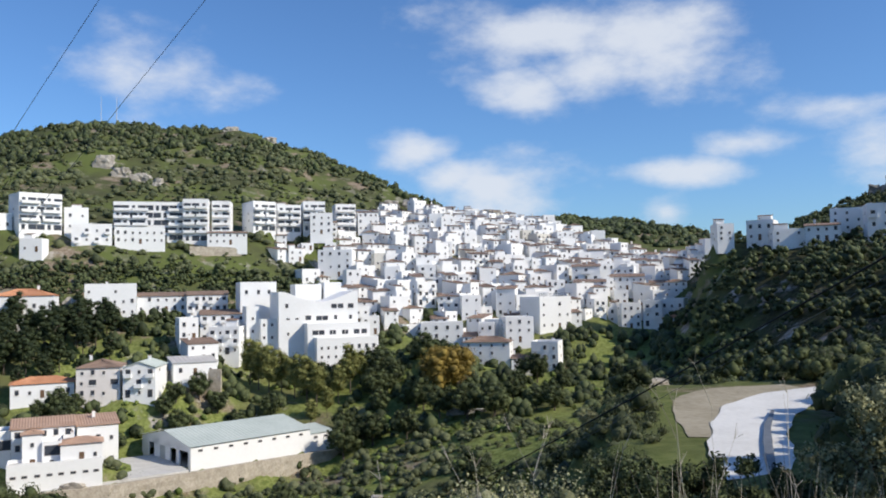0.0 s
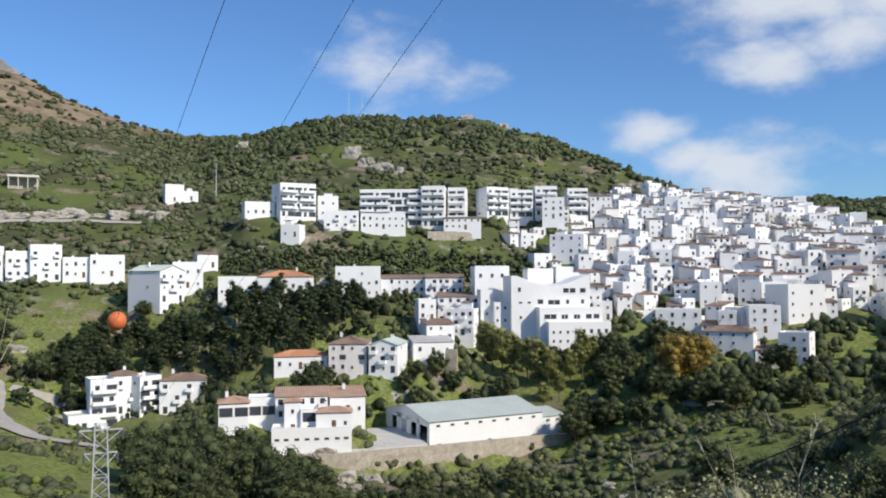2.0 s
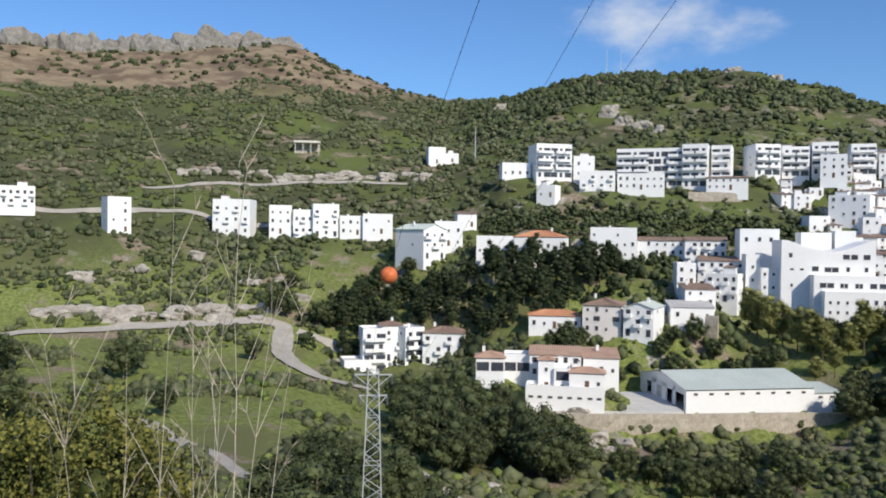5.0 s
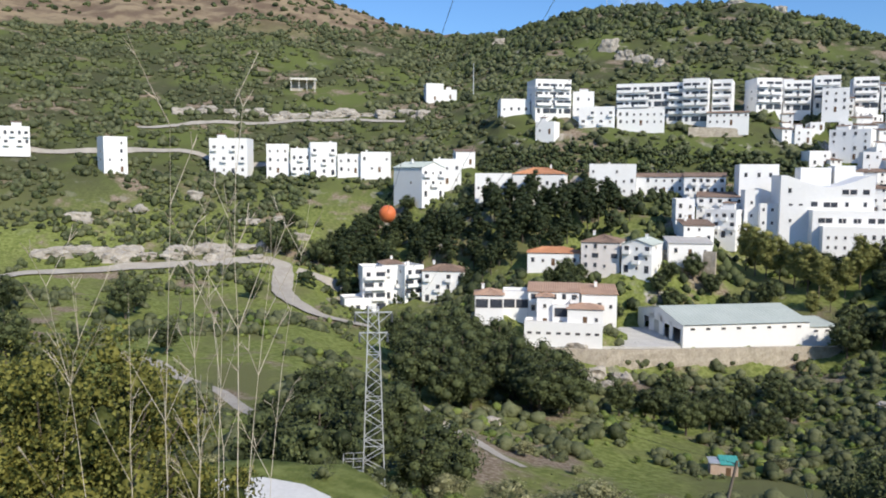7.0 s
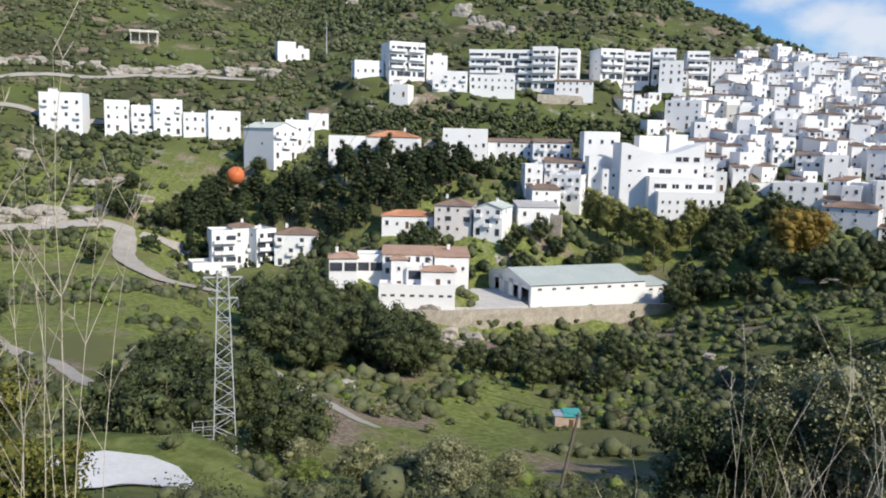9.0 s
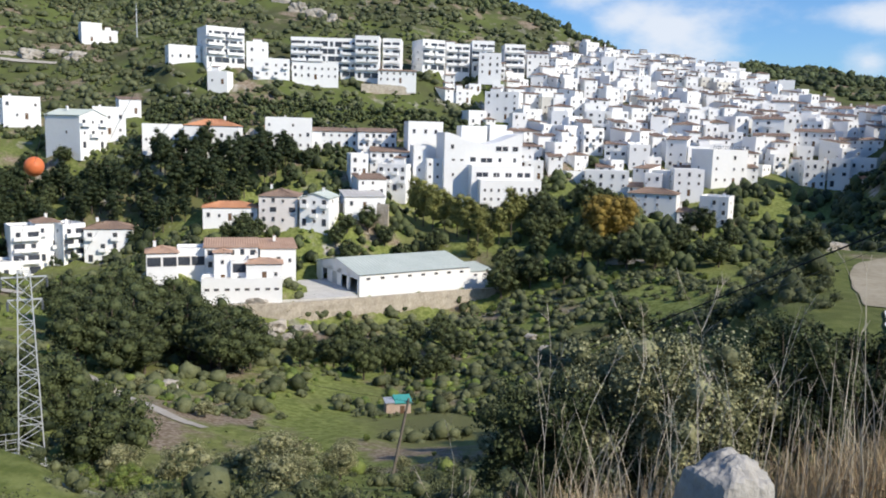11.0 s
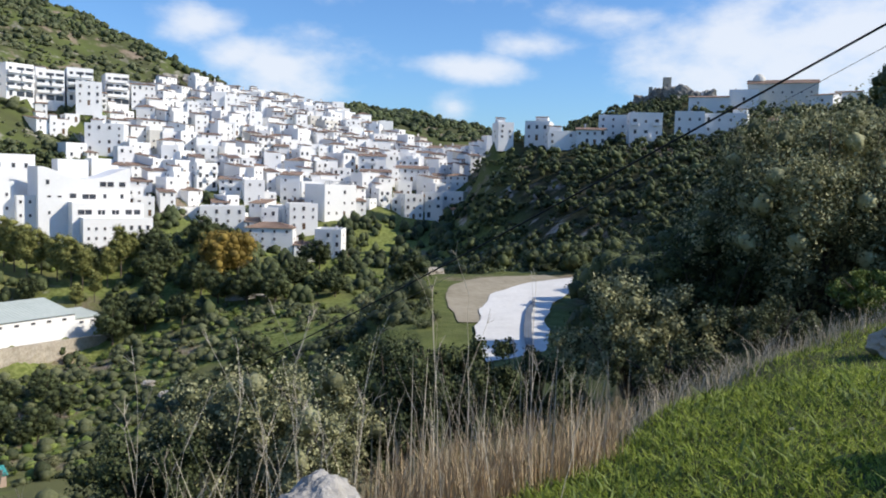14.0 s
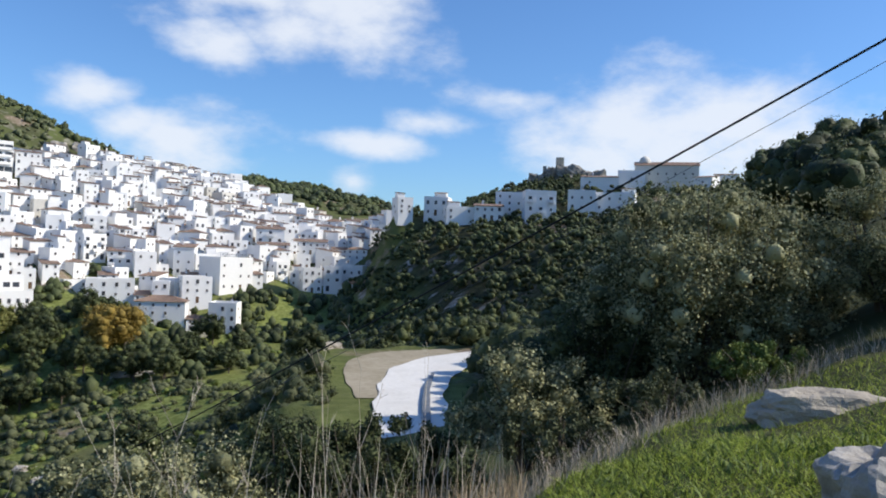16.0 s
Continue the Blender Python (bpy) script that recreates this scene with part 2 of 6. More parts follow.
    b.inputs["Strength"].default_value, b.inputs["Distance"].default_value = 0.8, 0.25
    t.links.new(cloud(2.2, 8, 0.7), b.inputs["Height"])
    t.links.new(b.outputs[0], bsdf.inputs["Normal"])
    return m


GROUND = ground_material()

# ---- helpers for building ----
def link_mesh(name, verts, faces, mats, parent=None, m=None, slots=None, smooth=False):
    me = bpy.data.meshes.new(name)
    me.from_pydata([tuple(v) for v in verts], [], [tuple(f) for f in faces])
    for mat in (mats if isinstance(mats, (list, tuple)) else [mats]):
        me.materials.append(mat)
    if slots is not None:
        me.polygons.foreach_set("material_index", slots)
    if smooth:
        me.polygons.foreach_set("use_smooth", [True] * len(me.polygons))
    me.update()
    ob = new(name, me)
    if parent:
        ob.parent = parent
    if m is not None:
        ob.matrix_basis = m
    return ob


def part(name, bm, material, parent, label="", m=None):
    """Links a bmesh as one mesh object under a thing or a part."""
    me = bpy.data.meshes.new(name)
    bm.to_mesh(me)
    bm.free()
    me.materials.append(material)
    ob = new(name, me)
    ob.parent = parent
    if m is not None:
        ob.matrix_basis = m
    if label:
        ob["label"] = label
    return ob


def share(name, me, parent, m):
    """Another object on an existing mesh."""
    ob = new(name, me)
    ob.parent = parent
    ob.matrix_basis = m
    return ob


def box(bm, x0, x1, y0, y1, z0, z1, slot=0):
    v = [bm.verts.new((x, y, z)) for z in (z0, z1) for x, y in ((x0, y0), (x1, y0), (x1, y1), (x0, y1))]
    for f in ((3, 2, 1, 0), (4, 5, 6, 7), (0, 1, 5, 4), (1, 2, 6, 5), (2, 3, 7, 6), (3, 0, 4, 7)):
        bm.faces.new([v[i] for i in f]).material_index = slot
    return v


def bar(bm, p, q, r, sides=4, r2=None):
    """A straight round or square bar from p to q."""
    p, q = Vector(p), Vector(q)
    d = (q - p).normalized()
    side = d.orthogonal().normalized()
    up = d.cross(side)
    rings = []
    for c, rad in ((p, r), (q, r if r2 is None else r2)):
        rings.append([bm.verts.new(c + rad * (math.cos(6.2832 * i / sides) * side + math.sin(6.2832 * i / sides) * up)) for i in range(sides)])
    for i in range(sides):
        j = (i + 1) % sides
        bm.faces.new((rings[0][i], rings[0][j], rings[1][j], rings[1][i]))
    bm.faces.new(rings[0][::-1])
    bm.faces.new(rings[1])


# ---- the ground: one sheet, shaped by slope profiles on bearings round the viewpoint ----
PROFILES = {}


def polar(bearing_deg, r):
    return -r * math.sin(radians(bearing_deg)), r * math.cos(radians(bearing_deg))


def profile(bearing_deg, *pairs):
    PROFILES[bearing_deg] = pairs


profile(180, (10, 0.8), (50, 5), (300, 25), (1000, 60), (4000, 60))
profile(120, (10, -0.5), (50, -8), (200, -25), (500, 30), (1000, 160), (4000, 120))
profile(75, (5, -1.2), (10, -3.2), (20, -8), (40, -15), (70, -22), (120, -26), (200, -28), (270, -27), (330, 0), (450, 42), (700, 120), (950, 205), (1300, 220), (4000, 100))
profile(57, (5, -1.2), (10, -3.2), (20, -8), (40, -16), (70, -24), (120, -31), (180, -32), (250, -31), (270, -29.5), (300, -14), (330, 2), (400, 30), (500, 60), (700, 125), (900, 196), (1200, 185), (4000, 100))
profile(45, (5, -1.2), (10, -3.2), (20, -8), (40, -15), (55, -21.5), (90, -27), (130, -30), (180, -33), (240, -36), (262, -30), (300, -12), (340, 2.5), (400, 28), (450, 46), (600, 105), (850, 204), (1100, 190), (4000, 100))
profile(38, (5, -1.2), (10, -3.2), (20, -8), (40, -16.5), (55, -22.5), (90, -28), (130, -33), (180, -39), (240, -43.5), (252, -40), (280, -24), (320, -2), (400, 28), (430, 40), (600, 95), (780, 148), (1100, 140), (4000, 90))
profile(33, (10, -3.2), (20, -8), (40, -17), (70, -28), (130, -37), (180, -40), (235, -37), (262, -25), (300, -5), (350, 15), (430, 40), (600, 92), (700, 121), (1000, 115), (4000, 80))
profile(27, (10, -3.2), (20, -8), (40, -17), (70, -29), (120, -38), (170, -42), (184, -41), (200, -36), (230, -29), (260, -17), (290, -5), (320, 8), (350, 25), (450, 62), (600, 116), (900, 108), (4000, 80))
profile(20, (10, -3.2), (20, -8), (40, -17), (70, -29), (120, -40), (160, -44), (186, -43), (194, -38), (215, -35), (235, -26), (260, -16), (290, -5), (320, 10), (350, 24), (420, 50), (570, 117), (900, 100), (4000, 70))
profile(14, (10, -3.2), (20, -8.5), (50, -21), (80, -32), (120, -41), (160, -45), (190, -44), (200, -38.5), (225, -36), (250, -28), (275, -18), (300, -6), (330, 9), (355, 23), (420, 49), (560, 115), (900, 90), (4000, 60))
profile(9, (10, -3.2), (20, -8), (50, -20.5), (80, -31.5), (120, -40.5), (160, -44), (205, -42), (215, -39), (240, -31), (265, -25), (280, -17), (310, -4), (340, 8), (380, 23), (440, 50), (540, 97), (900, 70), (4000, 50))
profile(3, (4.5, -0.7), (10, -3), (20, -8), (50, -19.5), (100, -35), (150, -40), (200, -37), (240, -28), (262, -22), (275, -14.5), (310, -2), (350, 12), (400, 26), (450, 44), (500, 66), (700, 50), (4000, 40))
profile(-3, (4.5, -0.7), (10, -3), (20, -7.5), (50, -16.5), (100, -29), (150, -34), (200, -32), (240, -26), (262, -23), (300, -8), (350, 9), (400, 24), (460, 39), (520, 40), (800, 25), (4000, 40))
profile(-9, (4.5, -0.5), (10, -2.5), (20, -6), (45, -11.5), (80, -17), (130, -25), (180, -30), (230, -28), (262, -24), (300, -12), (350, 2), (420, 18), (500, 38), (600, 55), (900, 25), (4000, 40))
profile(-15, (5, -0.4), (10, -2), (20, -5), (40, -8.5), (65, -8.2), (76, -9), (110, -17), (160, -27), (220, -29), (290, -20), (312, -15), (350, -5), (420, 9), (520, 29), (640, 49), (900, 25), (4000, 40))
profile(-19, (5, -0.4), (10, -1.8), (20, -4.5), (36, -6.6), (50, -7), (76, -7.4), (86, -9), (120, -17), (170, -24), (230, -19), (265, -2), (288, 14), (330, 15), (450, 12), (640, 36), (900, 25), (4000, 40))
profile(-25, (5, -0.3), (10, -1.5), (20, -3.8), (40, -6), (60, -6.3), (75, -6.8), (90, -9), (130, -14), (190, -12), (240, 4), (275, 13), (300, 16), (360, 26), (400, 34), (600, 25), (4000, 40))
profile(-31, (7, -0.2), (15, -2.0), (30, -4), (60, -4), (80, -5), (110, -6), (160, -3), (220, 6), (265, 14), (300, 21), (400, 46), (600, 35), (4000, 40))
profile(-37, (7, 0), (15, -1), (30, -2), (60, -1), (90, 0), (150, 4), (230, 12), (300, 24), (340, 33), (500, 32), (4000, 40))
profile(-41, (7, 0.1), (15, -0.6), (30, -0.3), (60, 2.2), (100, 5.5), (150, 9), (250, 18), (320, 32), (500, 30), (4000, 40))
profile(-44, (7, 0.1), (15, -0.3), (30, 1.2), (60, 6.2), (100, 12.5), (150, 18), (250, 22), (320, 32), (500, 30), (4000, 40))
profile(-50, (7, 0.3), (15, 0.5), (30, 3.6), (60, 10), (80, 13.2), (120, 15.5), (300, 20), (500, 25), (4000, 40))
profile(-75, (7, 0.4), (15, 1.2), (40, 5), (90, 12), (300, 20), (4000, 40))
profile(-130, (7, 0.5), (40, 3), (90, 8), (300, 20), (4000, 50))
profile(-180, (10, 0.8), (50, 5), (300, 25), (1000, 60), (4000, 60))

RINGS = np.concatenate([[0.3], np.geomspace(0.8, 4200, 250)])
BEARINGS = np.concatenate([np.arange(-180, -76, 4.0), np.arange(-76, 80, 0.5), np.arange(80, 180.1, 4.0)])


def shape_ground():
    keys = sorted(PROFILES)
    tab = np.array([np.interp(RINGS, [0] + [p[0] for p in PROFILES[k]], [0] + [p[1] for p in PROFILES[k]]) for k in keys])
    z = np.array([np.interp(BEARINGS, keys, tab[:, i]) for i in range(len(RINGS))]).T
    for _ in range(3):  # soften the kinks between profiles
        z[:, 1:-1] = 0.25 * z[:, :-2] + 0.5 * z[:, 1:-1] + 0.25 * z[:, 2:]
    for _ in range(10):
        z[1:-1] = 0.25 * z[:-2] + 0.5 * z[1:-1] + 0.25 * z[2:]
    return z


HEIGHTS = shape_ground()
for bi, bd in enumerate(BEARINGS):
    for ri, rd in enumerate(RINGS):
        px, py = -rd * math.sin(radians(bd)), rd * math.cos(radians(bd))
        s = min(1.0, rd / 60)
        rough = s * (2.0 * noise.noise((px / 38, py / 38, 0.3)) + 0.8 * noise.noise((px / 11, py / 11, 4.3))) + min(1, rd / 4) * 0.1 * noise.noise((px / 1.3, py / 1.3, 9.1))
        if rd > 480:
            rough += 7 * abs(noise.noise((px / 60, py / 60, 7.7))) + 3 * noise.noise((px / 20, py / 20, 2.2))
        HEIGHTS[bi, ri] += rough


# the plots of the houses that stand out: x, y, floor height, turn, width, depth, height, roof, storeys, window columns, style
PLOTS = []


def plot(*numbers):
    PLOTS.append(numbers)


plot(-170.6, 307.9, 28.7, 39, 12.5, 9, 5.9, "flat", 1, 4, "annex")
plot(-155.5, 313.6, 28.1, 44, 15.7, 13, 14.4, "flat", 4, 5, "apt")
plot(-145.8, 322.6, 28.8, 24, 8.9, 10, 8.9, "flat", 2, 2, "plain")
plot(-135.4, 313.0, 22.6, 23, 14.4, 10, 7.6, "flat", 2, 4, "apt")
plot(-120.7, 333.8, 24.8, 15, 27.9, 13, 16.0, "flat", 5, 9, "apt")
plot(-102.3, 335.8, 24.3, 12, 10.1, 13, 17.6, "flat", 5, 3, "apt")
plot(-94.0, 344.4, 25.0, 10, 7.8, 12, 16.8, "flat", 5, 2, "apt")
plot(-119.9, 321.4, 22.6, 20, 18.8, 6, 6.6, "flat", 2, 7, "plain")
plot(-88.5, 333.5, 22.4, 15, 15.9, 8, 6.1, "tile", 2, 6, "plain")
plot(-77.9, 355.6, 29.6, 37, 10.7, 12, 13.0, "flat", 4, 3, "apt")
plot(-68.6, 363.6, 29.4, 20, 10.6, 12, 12.4, "flat", 4, 3, "apt")
plot(-58.0, 367.6, 30.2, 14, 10.0, 12, 13.4, "flat", 4, 3, "apt")
plot(-53.3, 358.1, 27.9, 8, 9.8, 9, 9.5, "flat", 3, 3, "plain")
plot(-151.8, 298.7, 18.8, 7, 7.9, 7, 5.1, "flat", 1, 2, "plain")
plot(-45.6, 384.0, 30.9, 16, 9.6, 11, 13.0, "flat", 4, 3, "apt")
plot(-35.2, 387.4, 31.2, 10, 9.8, 11, 10.6, "tile", 3, 4, "plain")
plot(-44.5, 335.1, 8.5, -2, 14.1, 14, 11.2, "flat", 4, 4, "plain")
plot(-273.1, 185.2, 2.4, 71, 8.6, 9, 13.3, "flat", 4, 2, "plain")
plot(-251.9, 220.9, 2.0, 34, 15.0, 11, 14.1, "flat", 3, 4, "apt")
plot(-236.6, 232.9, 2.5, 45, 8.9, 10, 11.5, "flat", 3, 3, "plain")
plot(-228.8, 237.8, 2.5, 44, 8.1, 10, 9.8, "flat", 2, 3, "apt")
plot(-220.8, 242.5, 1.6, 47, 10.4, 10, 13.1, "flat", 3, 3, "apt")
plot(-211.8, 249.1, 2.5, 40, 11.4, 9, 7.6, "flat", 2, 4, "plain")
plot(-203.3, 253.6, 3.0, 39, 11.9, 9, 8.0, "flat", 2, 4, "plain")
plot(-168.5, 243.5, -6.0, 80, 11.5, 15, 12.8, "gablefront", 3, 3, "apt")
plot(-168.7, 252.9, -1.3, 34, 10.5, 9, 9.3, "flat", 2, 3, "plain")
plot(-170.5, 268.4, 6.1, 42, 7.6, 7, 6.2, "shed", 1, 2, "plain")
plot(-304.5, 162.1, 12.0, 62, 14.0, 9, 7.3, "flat", 2, 6, "apt")
plot(-130.1, 251.3, -7.0, 19, 17.7, 13, 11.8, "hip_orange", 2, 8, "plain")
plot(-147.0, 250.0, -4.0, 30, 13.1, 8, 6.7, "flat", 1, 5, "plain")
plot(-109.0, 266.6, -4.7, 22, 15.9, 11, 10.8, "flat", 3, 6, "plain")
plot(-95.4, 276.0, -3.9, 19, 16.0, 9, 7.0, "tile", 2, 6, "plain")
plot(-80.2, 276.6, -4.1, 16, 13.4, 9, 7.4, "tile", 2, 6, "apt")
plot(-78.2, 250.1, -11.9, 27, 5.7, 8, 6.9, "flat", 2, 2, "plain")
plot(-72.1, 266.4, -13.4, 15, 14.5, 10, 10.3, "tile", 3, 5, "apt")
plot(-68.3, 253.0, -16.8, 0, 9.4, 9, 8.7, "flat", 3, 4, "apt")
plot(-71.3, 241.7, -17.9, 31, 8.9, 9, 6.7, "tile", 2, 3, "plain")
plot(-70.8, 232.5, -21.0, 29, 12.2, 9, 5.1, "shedgrey", 1, 3, "plain")
plot(-91.7, 216.4, -25.2, 15, 10.9, 13, 10.1, "hip", 3, 4, "pink")
plot(-81.2, 217.3, -25.2, 6, 8.4, 13, 9.6, "gablefront", 3, 3, "apt")
plot(-105.0, 213.6, -24.3, 26, 15.1, 9, 5.3, "hip_orange", 1, 5, "plain")
plot(-97.9, 165.2, -30.0, 31, 6.8, 8, 4.6, "hip_tan", 1, 2, "porch")
plot(-94.4, 171.7, -30.5, 29, 6.1, 7, 4.4, "flat", 1, 2, "porch")
plot(-85.4, 174.2, -34.3, 26, 12.1, 8, 9.8, "tile_tan", 3, 5, "apt")
plot(-85.4, 169.7, -33.6, 27, 3.8, 5, 7.8, "hip_tan", 2, 1, "plain")
plot(-79.4, 167.1, -36.2, 25, 17.7, 6, 4.7, "flat", 1, 8, "slit")
plot(-75.8, 171.0, -32.5, 24, 8.0, 6, 4.9, "hip_tan", 1, 3, "plain")
plot(-81.7, 170.4, -33.7, 26, 3.7, 5, 5.6, "flat", 2, 1, "porch")
plot(-76.8, 181.4, -35.4, 28, 8.4, 9, 10.3, "tile_tan", 2, 3, "plain")
plot(13.6, 262.6, -22.3, -11, 15.1, 10, 9.1, "hip", 3, 4, "plain")
plot(31.8, 258.0, -24.1, -17, 8.5, 10, 9.4, "flat", 3, 3, "plain")
plot(25.0, 260.8, -23.4, 5, 7.1, 9, 4.5, "hip", 2, 3, "plain")
plot(25.6, 253.7, -24.1, -6, 4.9, 5, 2.8, "hip", 1, 2, "plain")
plot(70.3, 304.0, -13.5, -1, 7.2, 10, 9.7, "flat", 3, 3, "plain")
plot(78.1, 304.1, -12.8, -14, 6.8, 10, 9.7, "flat", 3, 2, "apt")
plot(86.2, 306.1, -10.5, -26, 8.3, 10, 8.1, "flat", 2, 3, "plain")
plot(83.2, 294.5, -15.8, -21, 7.9, 9, 7.8, "hip_orange", 2, 3, "plain")
plot(40.0, 289.5, -12.4, 27, 13.5, 13, 11.6, "terrace", 3, 4, "plain")
plot(-154.7, 201.5, -37.1, 48, 6.7, 9, 12.2, "hip", 3, 2, "apt")
plot(-157.9, 196.4, -40.4, 49, 7.6, 9, 13.8, "flat", 4, 2, "apt")
plot(-158.7, 189.3, -43.8, 50, 8.4, 9, 8.1, "flat", 2, 3, "apt")
plot(-148.1, 203.9, -38.7, 66, 6.8, 9, 12.5, "flat", 4, 2, "apt")
plot(-139.1, 206.5, -37.3, 24, 13.2, 10, 11.4, "hip", 3, 4, "apt")
plot(96.6, 275.6, 16.8, -4, 5.6, 9, 6.3, "flat", 3, 2, "plain")
plot(106.8, 271.8, 16.9, -31, 8.7, 10, 6.9, "flat", 2, 3, "plain")
plot(111.8, 261.0, 14.8, -13, 9.6, 9, 5.2, "flat", 2, 3, "plain")
plot(120.4, 256.1, 15.1, -25, 10.2, 9, 6.7, "tile", 2, 4, "plain")
plot(132.7, 264.6, 18.9, -27, 10.3, 9, 7.8, "flat", 3, 3, "plain")
plot(136.9, 248.8, 14.8, -21, 10.8, 10, 11.8, "flat", 3, 3, "apt")
plot(150.0, 243.5, 16.3, -32, 9.5, 10, 11.0, "flat", 3, 3, "plain")
plot(160.6, 239.1, 17.1, -39, 13.9, 10, 9.8, "flat", 3, 4, "plain")
plot(184.1, 285.8, 30.3, -33, 15.1, 12, 9.1, "tile", 2, 2, "plain")
plot(197.7, 282.7, 31.0, -35, 11.0, 9, 10.1, "flat", 2, 1, "plain")
plot(204.2, 246.4, 29.3, -60, 7.4, 8, 7.9, "shed", 2, 1, "plain")
plot(217.2, 248.4, 31.3, -41, 9.0, 8, 7.9, "tile", 1, 3, "plain")
plot(-267.7, 525.8, 101.6, 27, 14.4, 8, 7.0, "flat", 1, 4, "plain")
plot(-244.1, 354.0, 41.1, 45, 9.1, 8, 8.7, "flat", 2, 1, "plain")
plot(-238.6, 360.1, 42.0, 34, 6.9, 6, 4.8, "flat", 1, 1, "plain")
plot(-28.9, 298.6, -7.0, 6, 9.3, 9, 6.6, "tile", 3, 3, "apt")
plot(-25.4, 282.9, -12.8, 5, 6.3, 8, 6.3, "flat", 2, 2, "plain")
plot(-0.6, 278.0, -18.0, 0, 14.5, 9, 9.2, "flat", 3, 4, "plain")
plot(25.7, 274.8, -16.0, 5, 9.5, 10, 8.7, "flat", 3, 3, "plain")
plot(23.3, 304.1, -8.1, -12, 7.2, 9, 11.6, "shed", 3, 2, "plain")
plot(3.6, 455.0, 43.6, -0, 8.3, 9, 6.7, "tile", 2, 3, "plain")
plot(60.0, 339.7, 4.8, -10, 11.7, 9, 7.6, "tile", 2, 3, "apt")
plot(76.4, 336.4, 0.8, -13, 13.7, 9, 7.0, "tile", 2, 5, "plain")
plot(58.8, 324.7, 0.6, -10, 12.5, 8, 5.0, "tile", 2, 4, "plain")
plot(56.8, 451.4, 29.6, -7, 14.1, 9, 8.9, "flat", 2, 1, "plain")


def level_plots():
    """Shape the slope so that each house stands on it."""
    bx = np.radians(BEARINGS)[:, None]
    gx, gy = -RINGS[None, :] * np.sin(bx), RINGS[None, :] * np.cos(bx)
    total, push = np.zeros_like(HEIGHTS), np.zeros_like(HEIGHTS)
    spots = [(p[0], p[1], p[2] - 0.3, p[3], p[4], p[5]) for p in PLOTS]
    spots += [(-46.2, 197.7, -37.7, 43.7, 40, 26), (-78, 178, -37.6, 37, 28, 16), (-29.6, 116.3, -41.3, 24, 3, 3), (-42, 252, -25.0, 23, 26, 10), (-66, 164.5, -44.2, 43.7, 14, 3), (-53, 176.6, -44.2, 43.7, 14, 3), (-41, 188.5, -44.0, 43.7, 14, 3), (-30, 199, -43.6, 43.7, 12, 3), (-34.5, 42.8, -22.3, 39, 2, 2)]
    spots += [(*polar(b, r), z, b, 9, 7) for b, r, z in ((-20, 38, -6.9), (-20, 46, -7.0), (-20, 54, -7.1), (-20.5, 62, -7.1), (-22, 68, -7.1), (-25, 71, -6.9), (-29, 73, -6.4), (-17.3, 56, -7.4), (-17, 64, -7.4), (-18, 71, -7.3))]
    spots += [(*polar(b, r), -15.0, b, 9, 5) for b, r in ((58, 38), (54, 38.5), (50, 39.5), (47.5, 38.5))]
    for x, y, z, turn, w, d in spots:
        a = radians(turn)
        u = (gx - x) * math.cos(a) + (gy - y) * math.sin(a)
        v = -(gx - x) * math.sin(a) + (gy - y) * math.cos(a)
        ahead = np.where(v < 0, -v * 4.5, np.maximum(v - d, 0))
        out = np.hypot(np.maximum(np.abs(u) - w / 2, 0), ahead)
        k = np.clip(1 - out / 9.0, 0, 1) ** 2
        total += k
        push += k * (z - HEIGHTS)
    HEIGHTS[:] += push / np.maximum(total, 1.0)


level_plots()


def ground_z(x, y):
    """Height of the ground at a place of the plan."""
    rd, bd = max(0.31, math.hypot(x, y)), math.degrees(math.atan2(-x, y))
    i = min(max(int(np.searchsorted(BEARINGS, bd)) - 1, 0), len(BEARINGS) - 2)
    j = min(max(int(np.searchsorted(RINGS, rd)) - 1, 0), len(RINGS) - 2)
    u, v = (bd - BEARINGS[i]) / (BEARINGS[i + 1] - BEARINGS[i]), (rd - RINGS[j]) / (RINGS[j + 1] - RINGS[j])
    h = HEIGHTS
    return float((1 - u) * ((1 - v) * h[i, j] + v * h[i, j + 1]) + u * ((1 - v) * h[i + 1, j] + v * h[i + 1, j + 1]))


def build_ground():
    nb, nr = len(BEARINGS) - 1, len(RINGS)
    verts = [(-r * math.sin(radians(b)), r * math.cos(radians(b)), HEIGHTS[i, j]) for i, b in enumerate(BEARINGS[:-1]) for j, r in enumerate(RINGS)]
    faces = []
    for i in range(nb):
        k = (i + 1) % nb
        for j in range(nr - 1):
            faces.append((i * nr + j, i * nr + j + 1, k * nr + j + 1, k * nr + j))
    verts.append((0, 0, float(np.mean(HEIGHTS[:, 0]))))
    faces += [(len(verts) - 1, i * nr, ((i + 1) % nb) * nr) for i in range(nb)]
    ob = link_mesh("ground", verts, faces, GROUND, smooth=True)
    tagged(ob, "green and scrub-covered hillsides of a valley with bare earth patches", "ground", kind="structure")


build_ground()

# ---- houses ----
rnd = random.Random(7)


